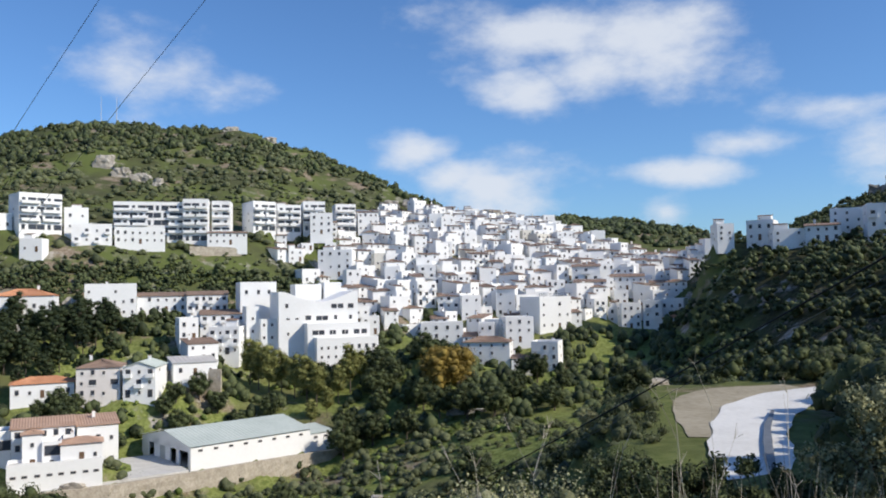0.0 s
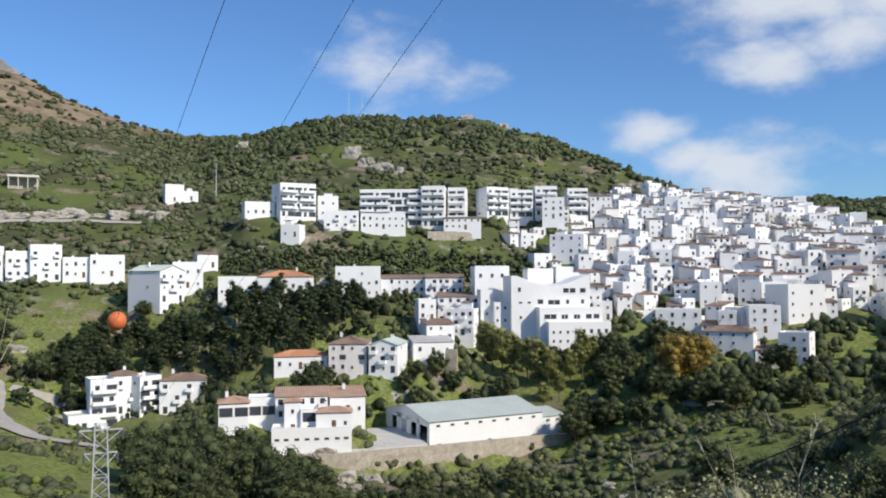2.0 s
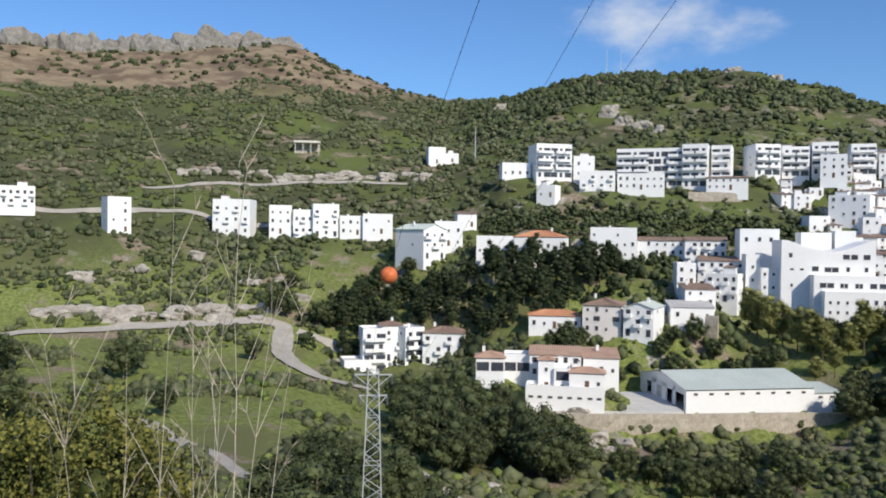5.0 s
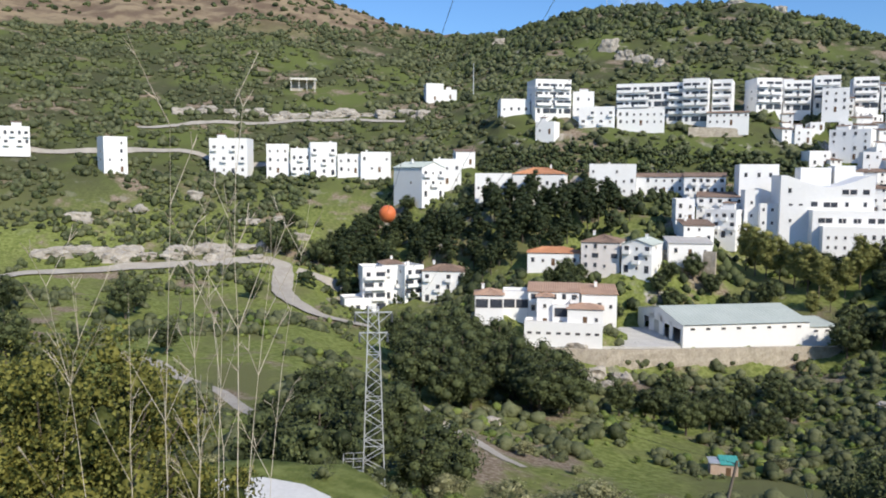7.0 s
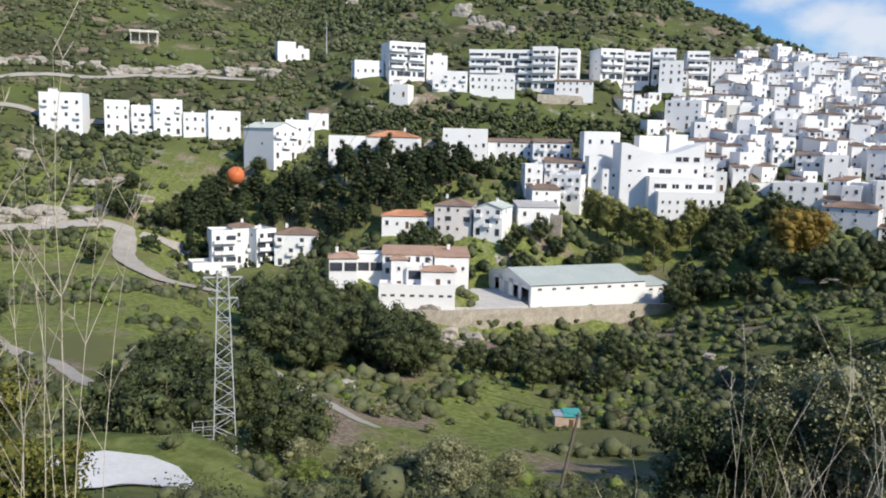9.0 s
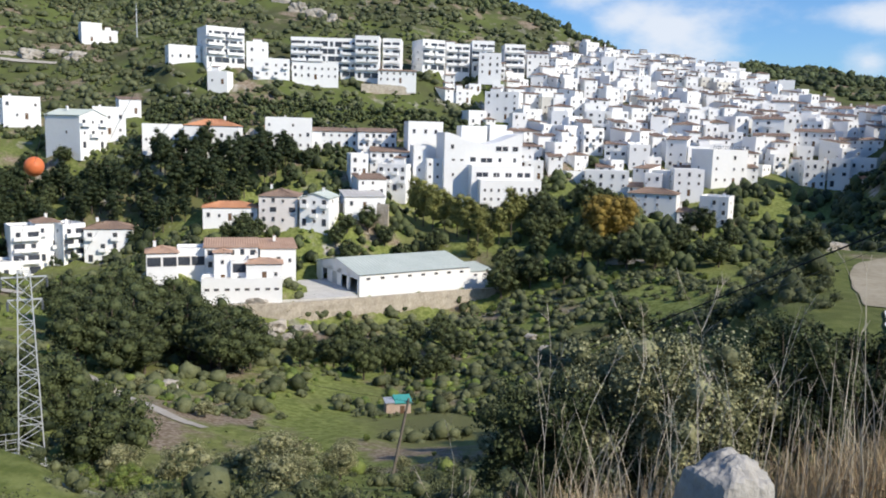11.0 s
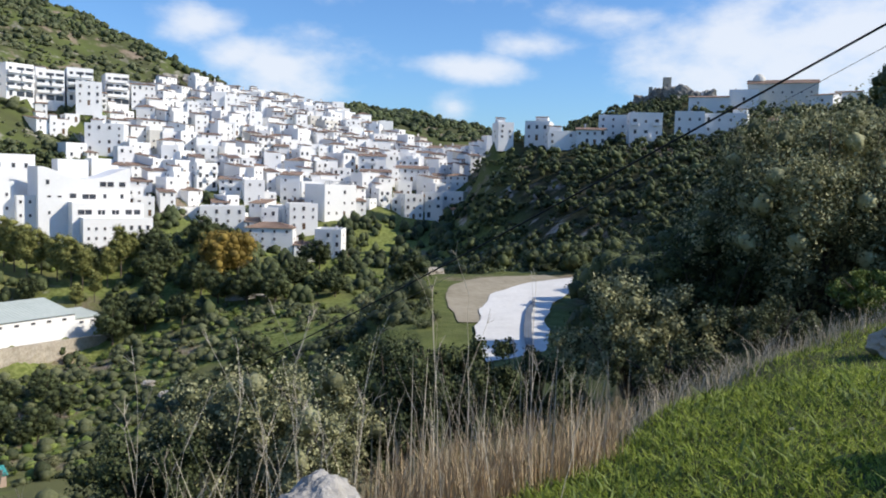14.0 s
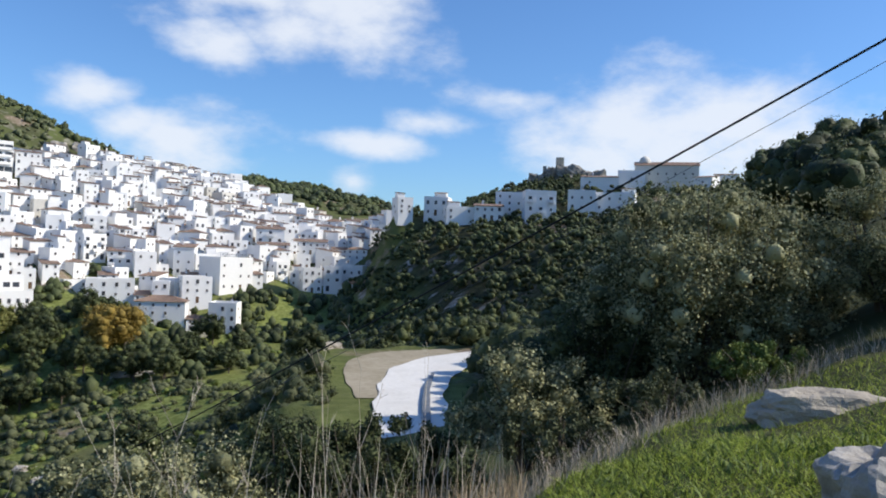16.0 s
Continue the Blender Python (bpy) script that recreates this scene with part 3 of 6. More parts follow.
def window_mesh(name, w, h, sill=True):
    """A window in one piece: a frame proud of the wall with a dark pane set back in it."""
    f = 0.09
    rings = ((w / 2, 0, h, 0.05), (w / 2, 0, h, -0.06), (w / 2 - f, f, h - f, -0.06), (w / 2 - f, f, h - f, -0.012))
    verts, faces, slots = [], [], []
    for hw, z0, z1, y in rings:
        verts += [(-hw, y, z0), (hw, y, z0), (hw, y, z1), (-hw, y, z1)]
    for k in range(3):
        for i in range(4):
            j = (i + 1) % 4
            faces.append((k * 4 + i, k * 4 + j, k * 4 + 4 + j, k * 4 + 4 + i))
            slots.append(0)
    faces.append((12, 13, 14, 15))
    slots.append(1)
    if sill:  # the sill grows out of the frame's foot
        b = len(verts)
        verts += [(-w / 2 - 0.08, -0.18, -0.02), (w / 2 + 0.08, -0.18, -0.02), (w / 2 + 0.08, -0.18, -0.1), (-w / 2 - 0.08, -0.18, -0.1)]
        faces += [(4, 5, b + 1, b), (b, b + 1, b + 2, b + 3), (b + 3, b + 2, 1, 0)]
        slots += [2, 2, 2]
    me = bpy.data.meshes.new(name)
    me.from_pydata(verts, [], faces)
    for mat in (FRAME, GLASS, WHITE):
        me.materials.append(mat)
    me.polygons.foreach_set("material_index", slots)
    me.update()
    return me


def balcony_mesh(w, deep=1.1):
    """A balcony cast in one piece: slab and a low solid front with an open inside."""
    t = 0.1
    rings = ((w / 2, -deep, -0.15), (w / 2, -deep, 0.95), (w / 2 - t, -deep + t, 0.95), (w / 2 - t, -deep + t, 0.02))
    verts, faces = [], []
    for hw, y, z in rings:
        verts += [(-hw, y, z), (hw, y, z), (hw, 0.02, z), (-hw, 0.02, z)]
    faces.append((3, 2, 1, 0))
    for k in range(3):
        for i in range(4):
            j = (i + 1) % 4
            faces.append((k * 4 + i, k * 4 + j, k * 4 + 4 + j, k * 4 + 4 + i))
    faces.append((12, 13, 14, 15))
    me = bpy.data.meshes.new("balcony")
    me.from_pydata(verts, [], faces)
    me.materials.append(WHITE)
    me.update()
    return me


def door_mesh():
    bm = bmesh.new()
    for x0, x1, z0, z1 in ((-0.6, -0.5, 0, 2.2), (0.5, 0.6, 0, 2.2), (-0.5, 0.5, 2.1, 2.2)):
        box(bm, x0, x1, -0.06, 0.03, z0, z1, 0)
    box(bm, -0.5, 0.5, -0.02, 0.03, 0, 2.1, 1)
    for z in (0.25, 1.2):
        box(bm, -0.36, 0.36, -0.04, -0.02, z, z + 0.75, 1)
    me = bpy.data.meshes.new("door")
    bm.to_mesh(me)
    bm.free()
    me.materials.append(WHITE)
    me.materials.append(DOORWOOD)
    return me


def chimney_mesh():
    bm = bmesh.new()
    box(bm, -0.35, 0.35, -0.25, 0.25, 0, 1.2, 0)
    box(bm, -0.42, 0.42, -0.32, 0.32, 1.2, 1.32, 0)
    box(bm, -0.2, 0.2, -0.15, 0.15, 1.32, 1.6, 1)
    me = bpy.data.meshes.new("chimney")
    bm.to_mesh(me)
    bm.free()
    me.materials.append(WHITE)
    me.materials.append(TILE)
    return me


W_TALL, W_SMALL, W_WIDE, W_SLIT = window_mesh("window", 1.0, 1.4), window_mesh("window", 0.75, 0.95), window_mesh("window", 1.9, 1.5), window_mesh("window", 1.1, 0.6, False)
W_BALC = window_mesh("window", 1.3, 2.1, False)
W_LOGGIA = window_mesh("window", 3.0, 2.15, False)
BAND = balcony_mesh(6.0, 1.3)
BALCONY, BALCONY_WIDE, DOOR, CHIMNEY = balcony_mesh(2.0), balcony_mesh(3.6, 1.3), door_mesh(), chimney_mesh()


def roof_tiles(bm, corners, lift=0.09, step=0.55):
    """A tiled slope: a slab with raised rows of tile running from ridge to eave."""
    a, b, c, d = [Vector(p) for p in corners]  # a-b along the eave, d-c along the ridge
    n = (b - a).cross(d - a).normalized()
    count = max(3, int((b - a).length / step))
    top = [(a.lerp(b, i / count), d.lerp(c, i / count)) for i in range(count + 1)]
    low = [(bm.verts.new(p - n * 0.12), bm.verts.new(q - n * 0.12)) for p, q in (top[0], top[-1])]
    for i in range(count):
        p0, q0 = top[i]
        p1, q1 = top[i + 1]
        pm, qm = p0.lerp(p1, 0.5) + n * lift, q0.lerp(q1, 0.5) + n * lift
        v = [bm.verts.new(p) for p in (p0, pm, p1, q1, qm, q0)]
        bm.faces.new((v[0], v[1], v[4], v[5]))
        bm.faces.new((v[1], v[2], v[3], v[4]))
        bm.faces.new((v[0], v[2], v[1]))
    e = [bm.verts.new(p) for p in (a, b, c, d)]
    (la, ld), (lb, lc) = low
    for quad in ((e[0], la, lb, e[1]), (e[1], lb, lc, e[2]), (e[2], lc, ld, e[3]), (e[3], ld, la, e[0]), (ld, lc, lb, la)):
        bm.faces.new(quad)
    bmesh.ops.remove_doubles(bm, verts=bm.verts, dist=0.002)


LABELS = {"hip_tan": "white house with hipped salmon tile roof", "tile_tan": "white house under a salmon tile roof", "flat": "white village house with flat parapet roof", "tile": "white village house under a weathered tile roof", "hip": "white house with hipped brown tile roof",
          "hip_orange": "white house with orange terracotta hipped roof", "gablefront": "white house with gabled front and balconies", "shed": "white house with a single sloping roof",
          "shedgrey": "low house with grey sheet roof", "terrace": "white house with a railed roof terrace"}


def house(x, y, z, turn, w, d, h, roof="flat", storeys=2, cols=3, style="plain", deep=4.0, label="", wall=None):
    """A house: its front's middle at x, y, turned to face the viewpoint's side; walls reach down into the slope."""
    root = new("apartment_building" if style == "apt" and storeys >= 4 else "house")
    root.matrix_basis = pose(x, y, z, 0, 0, turn)
    text = label or LABELS[roof]
    if style == "apt" and storeys >= 4:
        text = "white apartment block with rows of railed balconies"
    if style == "pink":
        text = "pale rose country house with hipped tile roof"
    tagged(root, text, "apartment building" if style == "apt" and storeys >= 4 else "house", group="village houses")
    paint = wall or {"grey": GREY, "pink": ROSE}.get(style, WHITE)
    eave = h - 0.7
    if roof in ("tile", "tile_tan", "shed", "shedgrey"):
        eave = h - 0.16 * d * 0.9
    elif roof in ("hip", "hip_tan", "hip_orange", "gablefront"):
        eave = h - min(w, d) * 0.18
    bm = bmesh.new()
    box(bm, -w / 2, w / 2, 0, d, -deep, eave)
    if roof == "gablefront":
        v = [bm.verts.new(p) for p in ((-w / 2, 0, eave), (w / 2, 0, eave), (0, 0, h - 0.1), (-w / 2, d, eave), (w / 2, d, eave), (0, d, h - 0.1))]
        bm.faces.new((v[0], v[1], v[2]))
        bm.faces.new((v[4], v[3], v[5]))
    if roof in ("shed", "shedgrey", "tile", "tile_tan"):
        v = [bm.verts.new(p) for p in ((-w / 2, 0, eave), (-w / 2, d, eave), (-w / 2, d, h - 0.15), (w / 2, 0, eave), (w / 2, d, eave), (w / 2, d, h - 0.15))]
        bm.faces.new((v[0], v[2], v[1]))
        bm.faces.new((v[3], v[4], v[5]))
        bm.faces.new((v[1], v[2], v[5], v[4]))
    part("wall", bm, paint, root)
    o = 0.35
    bm = bmesh.new()
    if roof in ("flat", "terrace"):
        box(bm, -w / 2 + 0.2, w / 2 - 0.2, 0.2, d - 0.2, eave, eave + 0.06)
        part("roof", bm, SLAB, root)
        bm = bmesh.new()
        ph = 0.7
        for x0, x1, y0, y1 in ((-w / 2, w / 2, 0, 0.2), (-w / 2, w / 2, d - 0.2, d), (-w / 2, -w / 2 + 0.2, 0.2, d - 0.2), (w / 2 - 0.2, w / 2, 0.2, d - 0.2)):
            box(bm, x0, x1, y0, y1, eave, eave + ph)
        part("parapet", bm, paint, root)
        if roof == "terrace":
            bm = bmesh.new()
            for i in range(int(w / 0.9) + 1):
                px = -w / 2 + 0.1 + i * 0.9
                box(bm, px - 0.05, px + 0.05, 0.05, 0.15, eave + ph, eave + ph + 1.3)
            box(bm, -w / 2, w / 2, 0.06, 0.14, eave + ph + 0.9, eave + ph + 1.0)
            part("terrace_rail", bm, RAIL, root)
        elif w > 5 and rnd.random() < 0.28:
            rw, rd_, rx0 = rnd.uniform(2.5, min(4.5, w - 1)), rnd.uniform(2.5, 4), rnd.uniform(-w / 2 + 0.3, w / 2 - 4.6 if w > 5.4 else -w / 2 + 0.4)
            bm = bmesh.new()
            box(bm, rx0, rx0 + rw, d - rd_ - 0.3, d - 0.3, eave + 0.06, eave + 2.5)
            hut = part("roof_room", bm, paint, root)
            bm = bmesh.new()
            roof_tiles(bm, ((rx0 - 0.2, d - rd_ - 0.6, eave + 2.5), (rx0 + rw + 0.2, d - rd_ - 0.6, eave + 2.5), (rx0 + rw + 0.2, d - 0.1, eave + 3.0), (rx0 - 0.2, d - 0.1, eave + 3.0)))
            part("roof_room_roof", bm, TILE, hut)
    elif roof in ("tile", "tile_tan", "shed", "shedgrey"):
        roof_tiles(bm, ((-w / 2 - o, -o, eave - 0.05), (w / 2 + o, -o, eave - 0.05), (w / 2 + o, d + 0.1, h), (-w / 2 - o, d + 0.1, h)), step=0.55 if roof != "shedgrey" else 1.2)
        part("roof", bm, GREY if roof == "shedgrey" else TANTILE if roof == "tile_tan" else TILE, root)
    elif roof == "gablefront":
        roof_tiles(bm, ((-w / 2 - o, d + o, eave - 0.08), (-w / 2 - o, -o, eave - 0.08), (0, -o, h), (0, d + o, h)))
        roof_tiles(bm, ((w / 2 + o, -o, eave - 0.08), (w / 2 + o, d + o, eave - 0.08), (0, d + o, h), (0, -o, h)))
        part("roof", bm, SHEET, root)
    else:
        k = min(w, d) / 2 + o
        x0, x1, y0, y1 = -w / 2 - o, w / 2 + o, -o, d + o
        if w >= d:
            r0, r1 = Vector((x0 + k, d / 2, h)), Vector((x1 - k, d / 2, h))
        else:
            r0, r1 = Vector((0, y0 + k, h)), Vector((0, y1 - k, h))
        c = [Vector((px, py, eave)) for px, py in ((x0, y0), (x1, y0), (x1, y1), (x0, y1))]
        if w >= d:
            for q in ((c[0], c[1], r1, r0), (c[1], c[2], r1, r1), (c[2], c[3], r0, r1), (c[3], c[0], r0, r0)):
                roof_slope(bm, q)
        else:
            for q in ((c[0], c[1], r0, r0), (c[1], c[2], r1, r0), (c[2], c[3], r1, r1), (c[3], c[0], r0, r1)):
                roof_slope(bm, q)
        part("roof", bm, ORANGE if roof == "hip_orange" else TANTILE if roof == "hip_tan" else TILE, root)
    if roof != "shedgrey" and rnd.random() < 0.55:
        share("chimney", CHIMNEY, root, pose(rnd.uniform(-w / 3, w / 3), d * 0.6, h - 0.35 if roof not in ("flat", "terrace") else eave + 0.06))
    if style == "apt" and storeys >= 4:
        n = max(1, round(w / 6.5))
        for s in range(1, storeys):
            for i in range(n):
                if (i + s * (w < 10)) % 3 != 2 or n < 3:
                    share("balcony", BAND, root, pose(-w / 2 + w * (i + 0.5) / n, 0, s * eave / storeys + 0.05) @ Matrix.Diagonal((w / n * 0.86 / 6.0, 1, 1, 1)))
    # openings, storey by storey
    sh = eave / storeys
    for s in range(storeys):
        z0 = s * sh
        for c in range(cols):
            cx = -w / 2 + w * (c + 0.5) / cols + rnd.uniform(-0.12, 0.12)
            if style == "apt" and storeys >= 4 and w / cols > 2.6:
                share("window", W_LOGGIA if (c + s) % 3 else W_BALC, root, pose(cx, 0, z0 + 0.12))
            elif style == "porch" and s == storeys - 1:
                share("window", W_LOGGIA, root, pose(cx, 0, z0 + 0.3))
            elif style == "slit":
                share("window", W_SLIT, root, pose(cx, 0, z0 + sh * 0.45))
            elif style == "apt" and sh > 2.4 and (c + s) % 2 == 0 and w / cols > 2.0:
                share("window", W_BALC, root, pose(cx, 0, z0 + 0.1))
                if (s or storeys < 3) and storeys < 4:
                    share("balcony", BALCONY_WIDE if w / cols > 3.8 else BALCONY, root, pose(cx, 0, z0 + 0.1))
            elif s == 0 and c == cols // 2 and style in ("plain", "town") and sh > 2.45:
                share("door", DOOR, root, pose(cx, 0, 0))
            elif style != "grey" and rnd.random() < (0.62 if style == "town" else 0.85):
                me = W_TALL if sh > 2.6 and rnd.random() < 0.35 else W_SMALL
                if style in ("annex", "pink") and c % 2 and s == 1:
                    me = W_WIDE
                top = 1.45 if me != W_SMALL else 1.0
                share("window", me, root, pose(cx, 0, z0 + min(sh - top - 0.15, 0.95)))
        for side in (-1, 1):
            if d > 6 and rnd.random() < (0.25 if style == "town" else 0.7):
                share("window", W_SMALL, root, pose(side * w / 2, d * rnd.uniform(0.3, 0.7), z0 + min(sh - 1.15, 1.1), 0, 0, 90 * side))
    return root


def roof_slope(bm, q):
    """One slope of a hipped roof, tiled where it is a full slope."""
    pts = []
    for p in q:
        if not pts or (p - pts[-1]).length > 0.01:
            pts.append(p)
    if len(pts) > 1 and (pts[0] - pts[-1]).length < 0.01:
        pts.pop()
    a, b, c, d = (q[0], q[1], q[2], q[3])
    n = (b - a).cross(d - a).normalized() if (d - a).length else Vector((0, 0, 1))
    count = max(3, int((b - a).length / 0.55))
    prev = None
    for i in range(count + 1):
        for half in (0, 0.5):
            f = (i + half) / count
            if f > 1.0001:
                break
            p, r = a.lerp(b, f), d.lerp(c, f)
            up = n * (0.09 if half else 0.0)
            pair = (bm.verts.new(p + up), bm.verts.new(r + up * 0.5))
            if prev:
                bm.faces.new((prev[0], pair[0], pair[1], prev[1]))
            prev = pair
    v = [bm.verts.new(p) for p in pts]
    bm.faces.new(v[::-1])
    bmesh.ops.remove_doubles(bm, verts=bm.verts, dist=0.002)


TAKEN = []  # plan circles already built on


def claim(x, y, r):
    TAKEN.append((x, y, r))


def free(x, y, r):
    return all((x - a) ** 2 + (y - b) ** 2 > (r + c) ** 2 for a, b, c in TAKEN)


def placed(x, y, z, turn, w, d, h, *rest):
    a = radians(turn)
    n = max(1, round(w / 8))
    for i in range(n):
        u, v = -w / 2 + w * (i + 0.5) / n, d / 2
        claim(x + u * math.cos(a) - v * math.sin(a), y + u * math.sin(a) + v * math.cos(a), max(w / n, d) * 0.42)
    return house(x, y, z, turn, w, d, h, *rest)


# the houses that stand out, one by one
for one in PLOTS:
    placed(*one)


# ---- single buildings ----
def warehouse():
    root = tagged(new("warehouse"), "long white warehouse with pale green sheet roof and open bays", "warehouse")
    root.matrix_basis = pose(-46.2, 197.7, -37.6, 0, 0, 43.7)
    w, d, e, h = 32.5, 26.0, 4.9, 7.4
    bm = bmesh.new()
    box(bm, -w / 2, w / 2, 0, 0.3, -1, e)
    box(bm, -w / 2, w / 2, d - 0.3, d, -1, e)
    box(bm, w / 2 - 0.3, w / 2, 0.3, d - 0.3, -1, e)
    for y0, y1, z0 in ((0.3, 1.2, -1), (5.6, 7.2, -1), (10.4, 13.0, -1), (16.0, 19.0, -1), (22.0, d - 0.3, -1), (1.2, 22.0, 3.6)):
        box(bm, -w / 2, -w / 2 + 0.3, y0, y1, z0, e)
    for x in (-w / 2, w / 2 - 0.3):
        v = [bm.verts.new(p) for p in ((x, 0, e), (x, d, e), (x, d / 2, h - 0.2), (x + 0.3, 0, e), (x + 0.3, d, e), (x + 0.3, d / 2, h - 0.2))]
        bm.faces.new((v[2], v[1], v[0]))
        bm.faces.new((v[3], v[4], v[5]))
    part("wall", bm, WHITE, root)
    bm = bmesh.new()
    for side in (0, 1):
        n = 34
        for i in range(n):
            x0 = -w / 2 - 0.4 + (w + 0.8) * i / n
            x1 = x0 + (w + 0.8) / n
            ya, yb = (-0.5, d / 2) if side == 0 else (d + 0.5, d / 2)
            xm = (x0 + x1) / 2
            v = [bm.verts.new(p) for p in ((x0, ya, e), (xm, ya, e + 0.07), (x1, ya, e), (x1, yb, h), (xm, yb, h + 0.07), (x0, yb, h))]
            for f in ((v[0], v[1], v[4], v[5]), (v[1], v[2], v[3], v[4])):
                bm.faces.new(f if side == 0 else f[::-1])
    bmesh.ops.remove_doubles(bm, verts=bm.verts, dist=0.002)
    part("roof", bm, SHEET, root, "pale green corrugated sheet roof")
    bm = bmesh.new()
    box(bm, -w / 2 + 0.3, w / 2 - 0.3, 0.3, d - 0.3, -0.1, 0.02)
    part("floor_slab", bm, CONCRETE, root)
    for i in range(8):
        share("window", W_SLIT, root, pose(-w / 2 + 2.4 + i * 3.9, 0, 3.5))
    bm = bmesh.new()
    box(bm, -w / 2 + 0.06, -w / 2 + 0.2, 13.0, 16.0, -0.5, 3.6)
    part("sliding_door", bm, STEEL, root, "grey steel sliding door")
    # lower lean-to at the far end
    bm = bmesh.new()
    box(bm, w / 2, w / 2 + 7.5, 0.4, 9, -2, 3.6)
    wing = part("side_wing", bm, WHITE, root)
    bm = bmesh.new()
    roof_tiles(bm, ((w / 2, 0, 3.62), (w / 2 + 7.8, 0, 3.62), (w / 2 + 7.8, 9.2, 4.6), (w / 2, 9.2, 4.6)), 0.05, 0.9)
    part("wing_roof", bm, SHEET, wing)
    for i in range(2):
        share("window", W_SLIT, root, pose(w / 2 + 2 + i * 3, 0.4, 2.2))
    for k in range(5):
        u, v = -14 + 7 * k, 12
        claim(-46.2 + u * 0.723 - v * 0.69, 197.7 + u * 0.69 + v * 0.723, 13)


warehouse()


def hotel():
    root = tagged(new("hotel"), "large white stepped hotel with curved roofline and terraces", "hotel")
    root.matrix_basis = pose(-52.0, 256.8, -24.0, 0, 0, 23)
    bm = bmesh.new()
    n = 26
    prof = [(26.0 * i / n, 26.4 - 3.4 * math.sin(math.pi * min(1, max(0, (i / n - 0.05) / 0.92))) ** 1.3) for i in range(n + 1)]
    lo = [bm.verts.new((x, 0, -3)) for x, z in prof]
    up = [bm.verts.new((x, 0, z)) for x, z in prof]
    lb = [bm.verts.new((x, 14, -3)) for x, z in prof]
    ub = [bm.verts.new((x, 14, z)) for x, z in prof]
    for i in range(n):
        bm.faces.new((lo[i], lo[i + 1], up[i + 1], up[i]))
        bm.faces.new((up[i], up[i + 1], ub[i + 1], ub[i]))
        bm.faces.new((ub[i], ub[i + 1], lb[i + 1], lb[i]))
    bm.faces.new((lb[0], lo[0], up[0], ub[0]))
    bm.faces.new((lo[n], lb[n], ub[n], up[n]))
    part("main_wing", bm, WHITE, root)

    def wing(name, x0, x1, y0, y1, top, para=0.9):
        b = bmesh.new()
        box(b, x0, x1, y0, y1, -6, top)
        ob = part(name, b, WHITE, root)
        b = bmesh.new()
        for a0, a1, b0, b1 in ((x0, x1, y0, y0 + 0.2), (x0, x0 + 0.2, y0 + 0.2, y1), (x1 - 0.2, x1, y0 + 0.2, y1)):
            box(b, a0, a1, b0, b1, top + 0.001, top + para)
        part("parapet", b, WHITE, ob)
        return ob

    wing("middle_wing", 8, 28.5, -5, -0.01, 15.4)
    wing("lower_wing", 10, 30, -9, -5.01, 11.0)
    wing("rear_wing", -9, 3, 18, 28, 29.0)
    wing("side_wing", -9, -5.01, 6, 14, 21.0)
    wing("side_wing", -5, -0.01, 3, 12, 17.0)
    wing("roof_lounge", 9, 18, 16, 24, 28.0)
    wing("roof_lounge", 19, 25, 16, 24, 28.6)
    for x, z, me in ((2.6, 21.2, W_TALL), (18, 20.8, W_WIDE), (20.2, 20.8, W_WIDE), (23.6, 20.8, W_WIDE), (3.0, 17.4, W_SLIT), (5.8, 17.4, W_SLIT), (9.5, 17.2, W_WIDE), (13, 17.0, W_WIDE),
                     (15, 17.0, W_WIDE), (18.5, 17.2, W_TALL), (23.5, 17.2, W_TALL), (3, 12.5, W_SMALL)):
        share("window", me, root, pose(x, 0, z))
    for x, z, me in ((10.5, 12.6, W_WIDE), (12.5, 12.6, W_WIDE), (15.6, 12.6, W_TALL), (16.7, 12.6, W_TALL), (19.6, 12.6, W_TALL), (20.7, 12.6, W_TALL), (24, 12.6, W_WIDE), (26.5, 12.6, W_WIDE)):
        share("window", me, root, pose(x, -5, z))
    for z in (8.2, 5.4, 2.6):
        for x in (11.5, 13.6, 16, 18.5, 21.2, 23.6, 26, 28.4):
            share("window", W_TALL if x > 20 else W_SMALL, root, pose(x, -9, z))
    for z in (17.5, 13.5, 9.5):
        for x in (-4, -1.5):
            share("window", W_SMALL, root, pose(x, 3, z - 2))
        share("window", W_SMALL, root, pose(-7, 6, z))
    for x in (-7, -3, 0.5):
        share("window", W_TALL, root, pose(x, 18, 25.8))
    for x, y in ((-52, 265), (-44, 268), (-36, 272), (-30, 276), (-40, 262), (-56, 275), (-42, 280)):
        claim(x, y, 7)


hotel()


